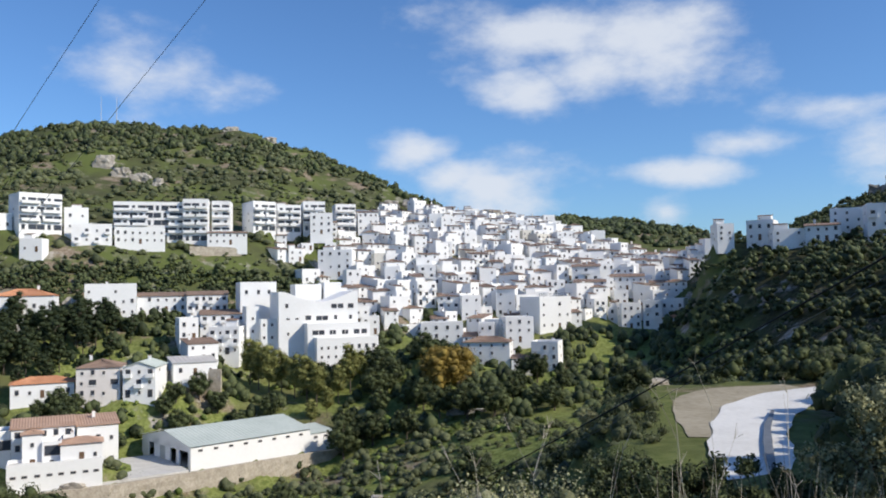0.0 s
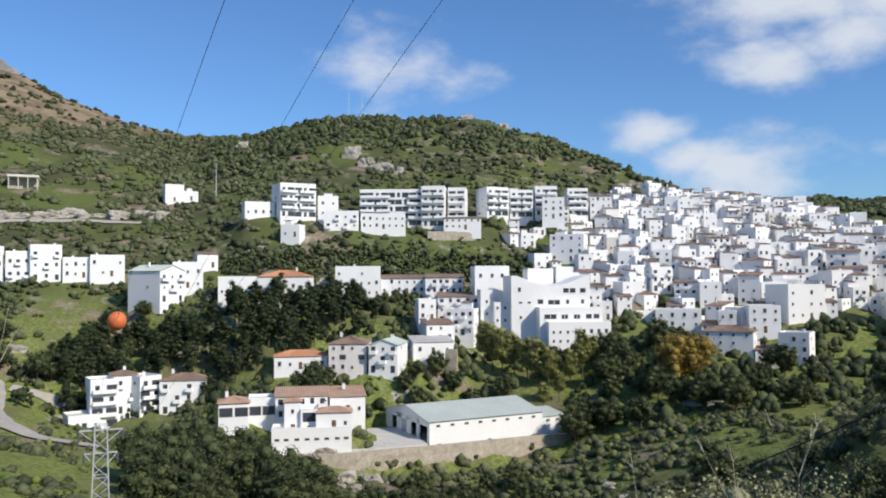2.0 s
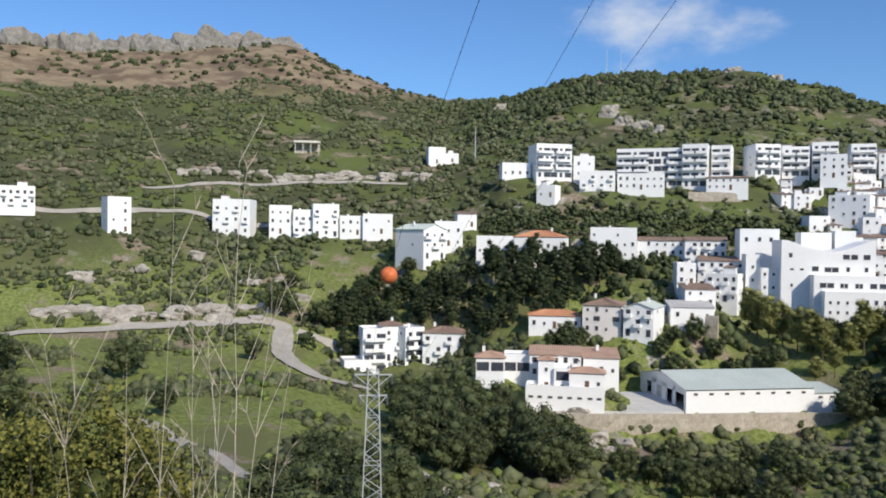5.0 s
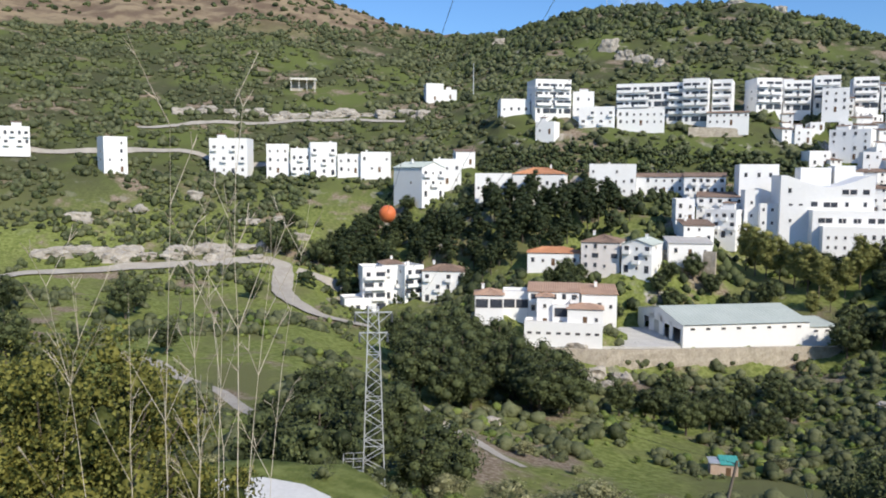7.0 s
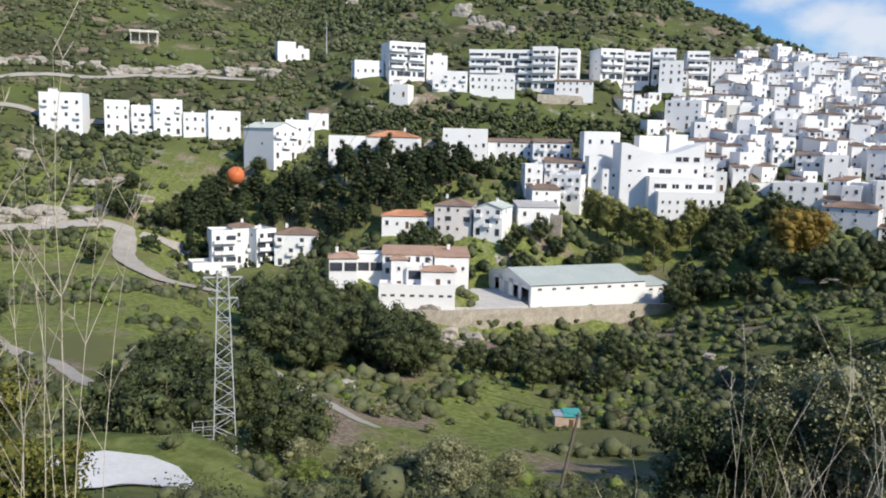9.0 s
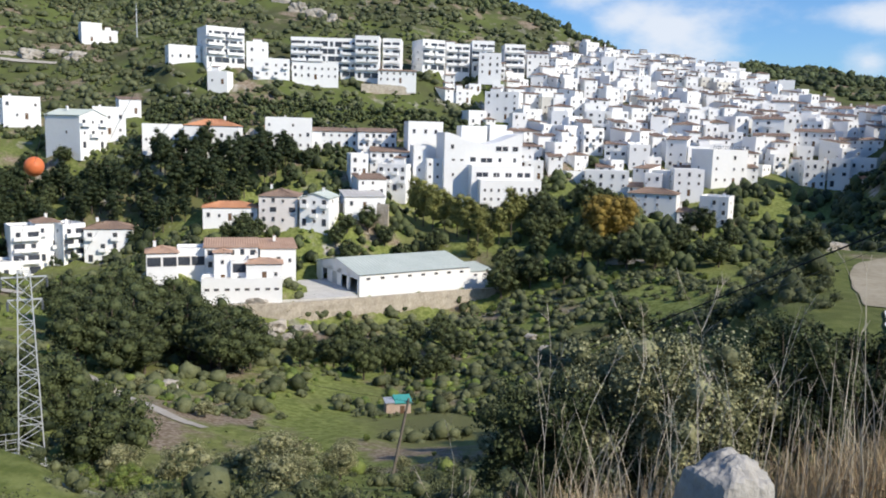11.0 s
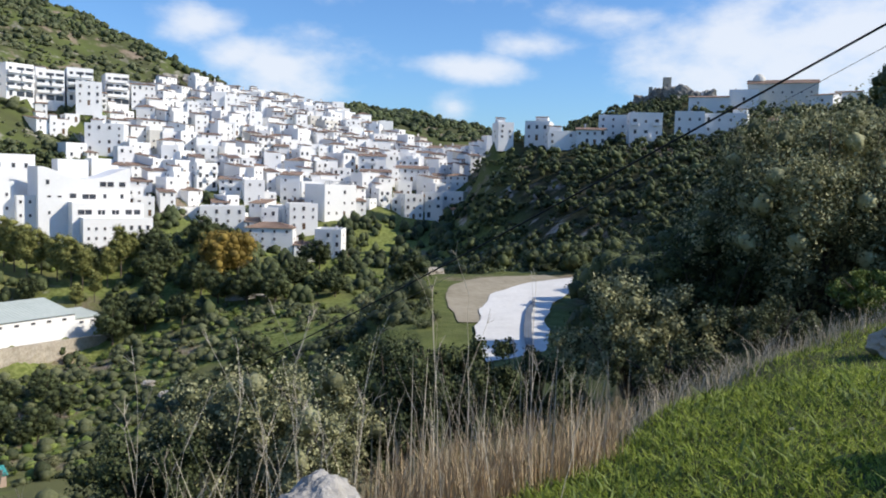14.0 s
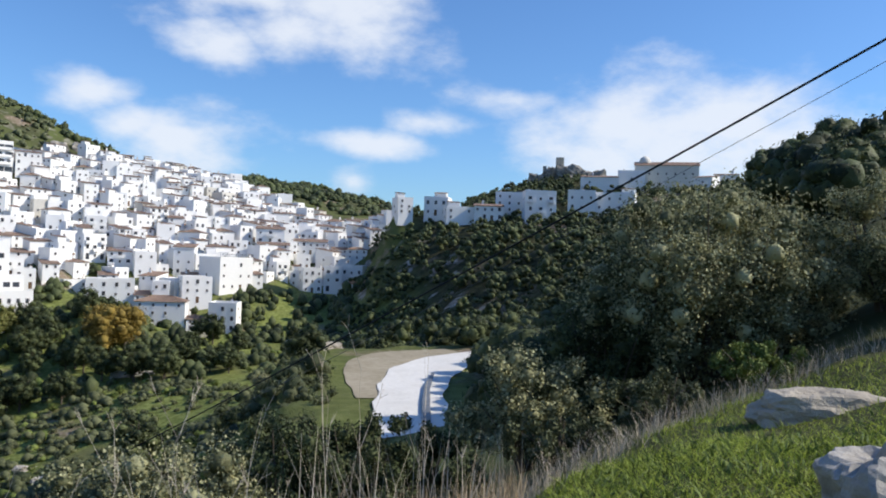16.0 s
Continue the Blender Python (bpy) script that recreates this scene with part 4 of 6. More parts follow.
def church():
    root = tagged(new("church"), "long pale stone church with low dome on the ridge", "church")
    root.matrix_basis = pose(212.5, 279.0, 35.0, 0, 0, -37)
    bm = bmesh.new()
    box(bm, -13, 13, 0, 11, -4, 9.0)
    part("nave", bm, CREAM, root)
    bm = bmesh.new()
    roof_tiles(bm, ((-13.4, -0.4, 9.0), (13.4, -0.4, 9.0), (13.4, 5.5, 11.0), (-13.4, 5.5, 11.0)))
    roof_tiles(bm, ((13.4, 11.4, 9.0), (-13.4, 11.4, 9.0), (-13.4, 5.5, 11.0), (13.4, 5.5, 11.0)))
    part("roof", bm, TILE, root)
    bm = bmesh.new()
    for k in range(7):
        rr, z0, z1 = 2.6 * math.cos(k / 7 * 1.45), 10.5 + 3.0 * math.sin(k / 7 * 1.45), 10.5 + 3.0 * math.sin((k + 1) / 7 * 1.45)
        bar(bm, (-9, 5.5, z0), (-9, 5.5, z1), rr, 14, 2.6 * math.cos((k + 1) / 7 * 1.45))
    bmesh.ops.remove_doubles(bm, verts=bm.verts, dist=0.01)
    part("dome", bm, CREAM, root, "small pale dome")
    for i in range(7):
        share("window", W_SMALL, root, pose(-10.5 + i * 3.5, 0, 5.0))
    claim(212, 284, 13)


church()


def castle_tower():
    root = tagged(new("castle_tower"), "ruined square stone tower on the wooded crag", "tower")
    root.matrix_basis = pose(200.3, 346.2, 43.0, 0, 0, -20)
    bm = bmesh.new()
    box(bm, -1.7, 1.7, -1.7, 1.7, -4, 10.0)
    part("keep", bm, STONE, root)
    bm = bmesh.new()
    box(bm, -8.2, -6.6, -0.7, 0.7, -4, 5.5)
    part("broken_wall", bm, STONE, root)
    bm = bmesh.new()
    box(bm, -6.3, -2.1, -0.6, 0.6, -4, 3.8)
    part("curtain_wall", bm, WHITE, root)


castle_tower()


def ruin():
    """An unfinished concrete frame on the hillside."""
    root = tagged(new("unfinished_building"), "unfinished brick and concrete shell on the hillside", "building")
    x, y = polar(43.7, 448)
    root.matrix_basis = pose(x, y, ground_z(x, y) + 0.4, 0, 0, 40)
    for i in range(4):
        bm = bmesh.new()
        box(bm, -6.5 + i * 4.2, -6.1 + i * 4.2, 0, 0.4, -2, 5.5)
        part("post", bm, CONCRETE, root)
    bm = bmesh.new()
    box(bm, -7, 7, -0.3, 7, 5.5, 6.6)
    part("roof_slab", bm, CREAM, root)
    bm = bmesh.new()
    box(bm, -6.8, 6.8, 5.6, 6.0, -2, 5.5)
    box(bm, -6.8, 0, 0.1, 0.3, -2, 1.0)
    part("wall", bm, STONE, root)
    claim(x, y, 9)


ruin()


def shed():
    root = tagged(new("garden_shed"), "tiny brick shed with turquoise roof in the valley", "shed")
    root.matrix_basis = pose(-29.6, 116.3, -40.9, 0, 0, 24)
    bm = bmesh.new()
    box(bm, -1.9, 1.9, 0, 2.6, -1.5, 1.7)
    part("wall", bm, surface("pale_brick_wall", (0.42, 0.30, 0.24), (0.60, 0.48, 0.40), 0.9, 4, 0.8, 0.2), root)
    bm = bmesh.new()
    roof_tiles(bm, ((-0.6, -0.2, 1.72), (2.1, -0.2, 1.72), (2.1, 2.8, 2.1), (-0.6, 2.8, 2.1)), 0.04, 0.4)
    part("roof", bm, surface("turquoise_sheet", (0.05, 0.30, 0.27), (0.10, 0.42, 0.38), 0.6, 4, 0.8, 0), root)
    bm = bmesh.new()
    box(bm, -2.1, -0.62, -0.2, 2.8, 1.72, 1.8)
    part("roof_panel", bm, STEEL, root)
    bm = bmesh.new()
    box(bm, 0.2, 0.9, -0.03, 0.0, -0.6, 1.2)
    part("door", bm, DOORWOOD, root)
    claim(-29.6, 116.3, 2.5)


shed()


# ---- walls, lanes and tracks ----
def stone_wall(name, points, thick, label, material=STONE, over=0.25, kind="structure"):
    """A wall along a line of plan points with its own top heights, deep into the ground, with an uneven face."""
    pts = []
    for (x0, y0, z0, b0), (x1, y1, z1, b1) in zip(points, points[1:]):
        n = max(1, int(math.hypot(x1 - x0, y1 - y0) / 1.2))
        pts += [(x0 + (x1 - x0) * i / n, y0 + (y1 - y0) * i / n, z0 + (z1 - z0) * i / n, b0 + (b1 - b0) * i / n) for i in range(n)]
    pts.append(points[-1])
    rows = 6
    verts, faces = [], []
    for i, (x, y, z, b) in enumerate(pts):
        q, r = pts[max(0, i - 1)], pts[min(len(pts) - 1, i + 1)]
        d = Vector((r[0] - q[0], r[1] - q[1], 0)).normalized()
        nx, ny = d.y, -d.x
        for k in range(rows + 1):
            zz = b + (z - b) * k / rows
            o = over * noise.noise((x * 0.8, y * 0.8, zz * 1.1)) + (1 - k / rows) * 0.4
            verts.append((x + nx * o, y + ny * o, zz + (0.15 * noise.noise((x, y, 3)) if k == rows else 0)))
        verts.append((x - nx * thick, y - ny * thick, z))
        verts.append((x - nx * thick, y - ny * thick, b))
    m = rows + 3
    for i in range(len(pts) - 1):
        for k in range(m - 1):
            faces.append((i * m + k, (i + 1) * m + k, (i + 1) * m + k + 1, i * m + k + 1))
    faces.append(list(range(m))[::-1])
    faces.append([(len(pts) - 1) * m + k for k in range(m)])
    return tagged(link_mesh(name, verts, faces, material), label, "wall", kind=kind)


stone_wall("retaining_wall", [(-88, 160.5, -37.2, -44), (-70, 170.5, -37.3, -44), (-57.0, 182.6, -37.6, -44), (-33.0, 205.6, -38.0, -44), (-27.0, 211, -38.3, -44)], 1.0, "tall rubble stone retaining wall below the warehouse")
def yard():
    """The concrete yard between the restaurant and the warehouse."""
    pts = [(-88, 160.9), (-57.3, 183.2), (-71, 203), (-98, 184)]
    v = [(x, y, -37.15) for x, y in pts] + [(x, y, -40.0) for x, y in pts]
    tagged(link_mesh("yard", v, [(0, 1, 2, 3), (0, 4, 5, 1), (1, 5, 6, 2), (2, 6, 7, 3), (3, 7, 4, 0)], CONCRETE), "pale concrete yard beside the warehouse", "yard", kind="structure")


yard()
stone_wall("garden_wall", [(0.4, 215, -29.0, -31.5), (8, 214.6, -29.2, -32), (16.7, 214.3, -29.3, -32)], 0.4, "low pale garden wall in the valley", CONCRETE)
stone_wall("terrace_wall", [(-101.5, 325.5, 21.5, 17), (-92, 331, 21.5, 17), (-83, 335.5, 21, 17)], 0.6, "tan stone terrace wall under the apartment blocks")
stone_wall("house_terrace_wall", [(-81, 231.5, -19.5, -26), (-70, 234.5, -19.5, -26), (-64, 234, -19.5, -26)], 0.6, "tan stone terrace wall")


def ribbon(name, stops, material, label, lift=0.12, category="road", kind="structure"):
    """A road laid on the ground; stops: bearing, distance, width."""
    pts = []
    for (b0, r0, w0), (b1, r1, w1) in zip(stops, stops[1:]):
        (x0, y0), (x1, y1) = polar(b0, r0), polar(b1, r1)
        n = max(2, int(math.hypot(x1 - x0, y1 - y0) / 1.2))
        pts += [(x0 + (x1 - x0) * i / n, y0 + (y1 - y0) * i / n, w0 + (w1 - w0) * i / n) for i in range(n)]
    for _ in range(4):
        pts = [pts[0]] + [tuple((p[k] + 2 * q[k] + r[k]) / 4 for k in range(3)) for p, q, r in zip(pts, pts[1:], pts[2:])] + [pts[-1]]
    verts, faces, across = [], [], 8
    for i, (x, y, w) in enumerate(pts):
        q, r = pts[max(0, i - 1)], pts[min(len(pts) - 1, i + 1)]
        d = Vector((r[0] - q[0], r[1] - q[1], 0)).normalized()
        wob = 0.2 * w * noise.noise((x * 0.3, y * 0.3, 8.8)) + 0.05 * w * noise.noise((x * 0.9, y * 0.9, 2.8))
        for k in range(across + 1):
            o = (k / across - 0.5) * (w + wob)
            px, py = x + d.y * o, y - d.x * o
            verts.append((px, py, ground_z(px, py) + lift))
        if i % 2 == 0:
            claim(x, y, w * 0.5)
    m = across + 1
    for i in range(len(pts) - 1):
        for k in range(across):
            faces.append((i * m + k, i * m + k + 1, (i + 1) * m + k + 1, (i + 1) * m + k))
    return tagged(link_mesh(name, verts, faces, material, smooth=True), label, category, kind=kind)


ribbon("road_near", [(-31, 76, 5), (-26, 73, 5), (-22.8, 70, 5.4), (-20.9, 63, 5.4), (-20.2, 54, 4.6), (-20.2, 45, 3.8), (-20.6, 36, 3)], TRACK, "bright white concrete track curving below the slope")
ribbon("verge_near", [(-23, 76, 3), (-19.0, 73, 5.5), (-17.6, 65, 5.5), (-17.8, 56, 4), (-18.4, 48, 3)], TAN, "tan earth verge beside the white track", 0.06, "verge")
# flat dark strip standing in for a kerb's shadow along the track
ribbon("drain_channel", [(-21.7, 61, 0.25), (-21.3, 53, 0.45), (-21.3, 45, 0.45), (-21.6, 38, 0.3)], RAIL, "dark strip painted as kerb shade beside the white track", 0.3, "drain")
ribbon("road_left", [(62, 38, 6), (56, 40, 7), (51, 41, 8), (47.8, 41.8, 7), (45.4, 40, 6), (44.2, 37, 5), (43.6, 34, 4)], TRACK, "bright white concrete track below the bushes")
ribbon("lane_far", [(72, 272, 4), (64, 261, 4), (60.9, 262, 4), (55.2, 270, 4.5), (49, 267.6, 5), (46.4, 269, 5), (45.1, 266, 6), (45.2, 256, 6.5), (45.3, 244, 6.5), (44.6, 232, 6), (43.0, 222, 5.5), (40.5, 219, 5), (38.8, 220, 4)], LANE, "pale lane bending down to the houses", 0.5)
ribbon("lane_branch", [(44.2, 263, 4), (42.9, 261, 4), (40.5, 263, 3.5)], LANE, "pale lane running on behind the houses", 0.45)
ribbon("lane_row", [(66, 350, 4), (60.6, 351, 4), (57, 351, 4), (51.5, 352, 4), (47.5, 347, 3.5), (44, 348, 3)], LANE, "pale road along the row of houses", 0.5)
ribbon("lane_upper", [(54.5, 384, 2), (53.2, 384, 3.5), (48.9, 392, 4), (44.3, 400, 4.5), (39.3, 397, 4), (36.5, 394, 3)], LANE, "pale road cut along the hillside", 0.5)
ribbon("footpath_1", [(56, 158, 2.2), (53.9, 146, 2.2), (49.2, 120, 2.0), (46.1, 95, 1.8), (43.5, 84, 1.4)], LANE, "narrow earth footpath across the meadow", 0.1, "path")
ribbon("footpath_2", [(36, 128, 2.0), (33, 108, 2.0), (30, 99, 1.6), (27.5, 94, 1.4)], LANE, "narrow earth footpath across the meadow", 0.1, "path")


# ---- the power line ----
def curve_wire(name, points, radius, material, parent=None, label="", category="cable"):
    cu = bpy.data.curves.new(name, "CURVE")
    cu.dimensions, cu.bevel_depth, cu.bevel_resolution = "3D", radius, 2
    sp = cu.splines.new("POLY")
    sp.points.add(len(points) - 1)
    for p, q in zip(sp.points, points):
        p.co = (*q, 1)
    dep = new(name, cu)
    me = bpy.data.meshes.new_from_object(dep)
    bpy.data.objects.remove(dep)
    me.materials.clear()
    me.materials.append(material)
    ob = new(name, me)
    if parent:
        ob.parent = parent
    if label:
        tagged(ob, label, category)
    return ob


def sagging(a, b, sag, n=40):
    a, b = Vector(a), Vector(b)
    return [tuple(a.lerp(b, i / n) - Vector((0, 0, sag * 4 * (i / n) * (1 - i / n)))) for i in range(n + 1)]


def pylon():
    root = tagged(new("power_pylon"), "galvanised lattice power pylon on a white concrete plinth", "pylon")
    root.matrix_basis = pose(-34.5, 42.8, -19.9, 0, 0, 39)
    bm = bmesh.new()
    v = box(bm, -0.95, 0.95, -0.95, 0.95, -4.5, 0.0)
    for k in v[4:]:
        k.co.x *= 0.9
        k.co.y *= 0.9
    part("plinth", bm, CONCRETE, root, "white concrete plinth")
    top = 12.6

    def half(z):
        return 0.76 - 0.42 * z / top

    corners = ((-1, -1), (1, -1), (1, 1), (-1, 1))
    for sx, sy in corners:
        bm = bmesh.new()
        bar(bm, (sx * half(0), sy * half(0), 0), (sx * half(top), sy * half(top), top), 0.055)
        part("leg", bm, STEEL, root)
    levels = [top * i / 16 for i in range(17)]
    for i, (z0, z1) in enumerate(zip(levels, levels[1:])):
        for f in range(4):
            (ax, ay), (bx, by) = corners[f], corners[(f + 1) % 4]
            bm = bmesh.new()
            if (i + f) % 2:
                bar(bm, (ax * half(z0), ay * half(z0), z0), (bx * half(z1), by * half(z1), z1), 0.032)
            else:
                bar(bm, (bx * half(z0), by * half(z0), z0), (ax * half(z1), ay * half(z1), z1), 0.032)
            part("brace", bm, STEEL, root)
            if i % 4 == 3:
                bm = bmesh.new()
                bar(bm, (ax * half(z1), ay * half(z1), z1), (bx * half(z1), by * half(z1), z1), 0.032)
                part("strut", bm, STEEL, root)
    for z, reach in ((top - 0.3, 1.25), (top - 1.7, 0.95)):
        bm = bmesh.new()
        bar(bm, (-reach, -0.12, z), (reach, -0.12, z), 0.06)
        part("cross_arm", bm, STEEL, root)
        for s in (-1, 1):
            bm = bmesh.new()
            bar(bm, (s * reach, -0.12, z), (s * 0.3, -0.12, z - 0.8), 0.035)
            part("arm_strut", bm, STEEL, root)
            bm = bmesh.new()
            for k in range(5):
                bar(bm, (s * reach, -0.12, z - 0.1 - k * 0.12), (s * reach, -0.12, z - 0.19 - k * 0.12), 0.09, 8, 0.05)
            part("insulator", bm, RAIL, root, "dark stacked insulator")
    # the cage platform near the foot
    bm = bmesh.new()
    box(bm, -2.1, -0.7, -0.6, 0.6, 1.0, 1.06)
    deck = part("platform", bm, STEEL, root)
    for x, y in ((-2.08, -0.58), (-2.08, 0.58), (-1.4, -0.58), (-1.4, 0.58), (-0.75, -0.58)):
        bm = bmesh.new()
        bar(bm, (x, y, 1.0), (x, y, 2.3), 0.03)
        part("guard_post", bm, STEEL, deck)
    for z in (1.7, 2.3):
        for p, q in (((-2.08, -0.58, z), (-0.7, -0.58, z)), ((-2.08, 0.58, z), (-0.7, 0.58, z)), ((-2.08, -0.58, z), (-2.08, 0.58, z))):
            bm = bmesh.new()
            bar(bm, p, q, 0.028)
            part("guard_rail", bm, STEEL, deck)
    bm = bmesh.new()
    bar(bm, (-2.0, 0, 1.0), (-0.7, 0, 0.1), 0.04)
    part("platform_strut", bm, STEEL, deck)
    claim(-34.5, 42.8, 2.0)


pylon()


def overhead_wire(off, name="power_wire"):
    """A wire sagging from over the viewpoint's head down to the pylon; off: its place across the line."""
    ax, ay = 0.75, 0.66
    p, b, s = Vector((-34.5, 42.8, -7.9)), Vector((-17.8, 22.9, 0.3)), Vector((-7.24, 11.98, 6.1))
    pts = []
    for i in range(61):
        f = i / 60 * 1.9
        l0, l1, l2 = (f - 0.62) * (f - 1) / (0.62 * 1.0), f * (f - 1) / (0.62 * (0.62 - 1)), f * (f - 0.62) / (1 * (1 - 0.62))
        q = p * l0 + b * l1 + s * l2
        k = off * (1.0 + 0.35 * f)
        pts.append((q.x + ax * k, q.y + ay * k, q.z))
    return pts


for off in (0.0, 1.5, 2.6):
    curve_wire("power_wire", overhead_wire(off), 0.005 if off else 0.006, WIRE, None, "thin overhead power wire running to the pylon")


def marker_ball():
    bm = bmesh.new()
    bmesh.ops.create_uvsphere(bm, u_segments=28, v_segments=18, radius=0.3)
    for v in bm.verts:  # the bolted seam round the middle
        if abs(v.co.z) < 0.02:
            v.co.x *= 1.05
            v.co.y *= 1.05
    me = bpy.data.meshes.new("marker_ball")
    bm.to_mesh(me)
    bm.free()
    me.polygons.foreach_set("use_smooth", [True] * len(me.polygons))
    me.materials.append(BALL)
    ob = new("marker_ball", me)
    ob.matrix_basis = pose(-17.8, 22.9, 0.28, 80, 0, 20)
    tagged(ob, "orange aviation marker ball on a power wire", "marker ball")


marker_ball()

curve_wire("service_cable", sagging((20.5, -23.0, 15.0), (7.7, 6.4, 4.2), 0.3) + sagging((7.7, 6.4, 4.2), (-12.9, 53.5, -16.9), 0.65)[1:], 0.015, CABLE, None, "thick black overhead service cable")
curve_wire("service_wire", sagging((21.0, -23.0, 15.2), (8.2, 6.5, 4.2), 0.3) + sagging((8.2, 6.5, 4.2), (-12.9, 53.7, -16.6), 0.9)[1:], 0.004, WIRE, None, "thin wire beside the service cable")
curve_wire("service_cable", sagging((-12.9, 53.5, -16.9), (-62, 96, -24.0), 1.5), 0.012, CABLE, None, "thin dark cable crossing the valley")


def pole(x, y, base, tip, r=0.12, label="leaning grey wooden utility pole on the slope"):
    root = tagged(new("utility_pole"), label, "utility pole")
    root.matrix_basis = pose(x, y, base)
    bm = bmesh.new()
    bar(bm, (0, 0, -0.8), tip, r, 10, r * 0.75)
    part("shaft", bm, POLEWOOD, root)
    bm = bmesh.new()
    bar(bm, (tip[0] - 0.3, tip[1], tip[2] - 0.25), (tip[0] + 0.3, tip[1], tip[2] - 0.25), 0.04)
    part("bracket", bm, RAIL, root)


gz = ground_z(-14.0, 53.0)
pole(-14.0, 53.0, gz, (1.1, 0.5, -16.7 - gz))
pole(23.1, 19.1, ground_z(23.1, 19.1), (0, 0, 6.0), 0.1, "grey wooden utility pole behind the bushes")


def aerial(x, y, z, tall, label):
    root = tagged(new("radio_mast"), label, "mast")
    root.matrix_basis = pose(x, y, z)
    bm = bmesh.new()
    bar(bm, (0, 0, -3), (0, 0, tall), 0.32, 6, 0.12)
    part("shaft", bm, STEEL, root)
    for k in (0.55, 0.8):
        bm = bmesh.new()
        bar(bm, (-0.8, 0, tall * k), (0.8, 0, tall * k), 0.12)
        part("antenna_arm", bm, STEEL, root)


aerial(-229.4, 543.5, 114.0, 23, "thin radio mast on the hilltop")
aerial(-220.4, 547.3, 116.0, 23, "thin radio mast on the hilltop")
aerial(-227.3, 365.0, ground_z(-227.3, 365.0), 17, "thin white mast on the hillside")


# ---- the white town on the saddle: close rows of houses climbing the slope ----
def join_far(roots):
    """The farthest houses of the town, past counting, as one mesh."""
    mats, verts, faces, slots, base = [], [], [], [], 0
    doomed = []
    for root in roots:
        stack = [(root, Matrix.Identity(4))]
        while stack:
            ob, up = stack.pop()
            here = up @ ob.matrix_basis
            doomed.append(ob)
            stack += [(kid, here) for kid in ob.children]
            if not ob.data:
                continue
            me = ob.data
            n = len(me.vertices)
            co = np.empty(n * 3, np.float32)
            me.vertices.foreach_get("co", co)
            m = np.array(here)
            verts.append(co.reshape(-1, 3) @ m[:3, :3].T + m[:3, 3])
            for k in me.materials:
                if k not in mats:
                    mats.append(k)
            table = [mats.index(k) for k in me.materials]
            for p in me.polygons:
                faces.append(tuple(v + base for v in p.vertices))
                slots.append(table[p.material_index])
            base += n
    for ob in doomed:
        bpy.data.objects.remove(ob)
    tagged(link_mesh("far_houses", np.concatenate(verts), faces, mats, slots=slots), "close-packed white houses climbing the far slope of the town", "houses", kind="stuff")


def town():
    built = []
    r = 268.0
    while r < 505:
        bearing_deg = 13.0
        while bearing_deg > -18.5:
            w = rnd.uniform(4.4, 8.6)
            bearing_deg -= math.degrees((w + rnd.uniform(-0.7, 0.5)) / r)
            b = bearing_deg + rnd.uniform(-0.12, 0.12)
            rr = r + rnd.uniform(-3.0, 3.0)
            near = np.interp(b, [-18.5, -16, -12, -9, -3, 2, 5, 8, 10.5, 13], [352, 330, 318, 292, 272, 276, 280, 318, 345, 362])
            far = np.interp(b, [-18.5, -16, -12, -9, -6, -3, 0, 4, 8, 13], [420, 430, 450, 500, 500, 480, 462, 445, 400, 380])
            if rr < near or rr > far:
                continue
            x, y = polar(b, rr)
            d = rnd.uniform(6, 9)
            if not free(*polar(b, rr + d / 2), w * 0.34):
                continue
            storeys = rnd.choice((1, 2, 2, 2, 3, 3))
            h = storeys * rnd.uniform(2.6, 2.9) + 0.4
            style = "apt" if rnd.random() < 0.14 else "town"
            roof = rnd.choice(("flat", "flat", "flat", "flat", "tile", "tile", "hip", "shed"))
            wall = CREAM if rnd.random() < 0.03 else None
            one = placed(x, y, ground_z(x, y) + rnd.uniform(0.3, 1.6), b + 22 + rnd.gauss(0, 17), w, d, h, roof, storeys, max(2, int(w / rnd.uniform(2.2, 3.0))), style, 5.0, "", wall)
            built.append((rr, one))
        r += 9.0
    built.sort(key=lambda k: k[0])
    join_far([one for rr, one in built[225:]])


town()


# ---- plants ----
nrng = np.random.default_rng(11)


def leaf_quads(centres, normals, size, aspect=1.0):
    """Small four-cornered leaves or clumps, one at each centre, roughly facing its normal."""
    n = len(centres)
    nn = normals / np.maximum(np.linalg.norm(normals, axis=1, keepdims=True), 1e-6)
    t = np.cross(nn, nrng.normal(size=(n, 3)))
    t /= np.maximum(np.linalg.norm(t, axis=1, keepdims=True), 1e-6)
    u = np.cross(nn, t)
    s = (size * nrng.uniform(0.6, 1.3, n))[:, None] if np.isscalar(size) else (size * nrng.uniform(0.6, 1.3, n))[:, None]
    a, b = t * s * aspect, u * s
    bend = nn * s * 0.35
    v = np.stack([centres - a, centres - b * 0.7 + bend, centres + a, centres + b * 0.7 + bend], 1)
    return v.reshape(-1, 3)


def ball(level):
    bm = bmesh.new()
    bmesh.ops.create_icosphere(bm, subdivisions=level, radius=1.0)
    bm.verts.ensure_lookup_table()
    v, f = np.array([v.co[:] for v in bm.verts]), np.array([[x.index for x in p.verts] for p in bm.faces])
    bm.free()
    return v, f


LUMP = {0: ball(1), 1: ball(2)}


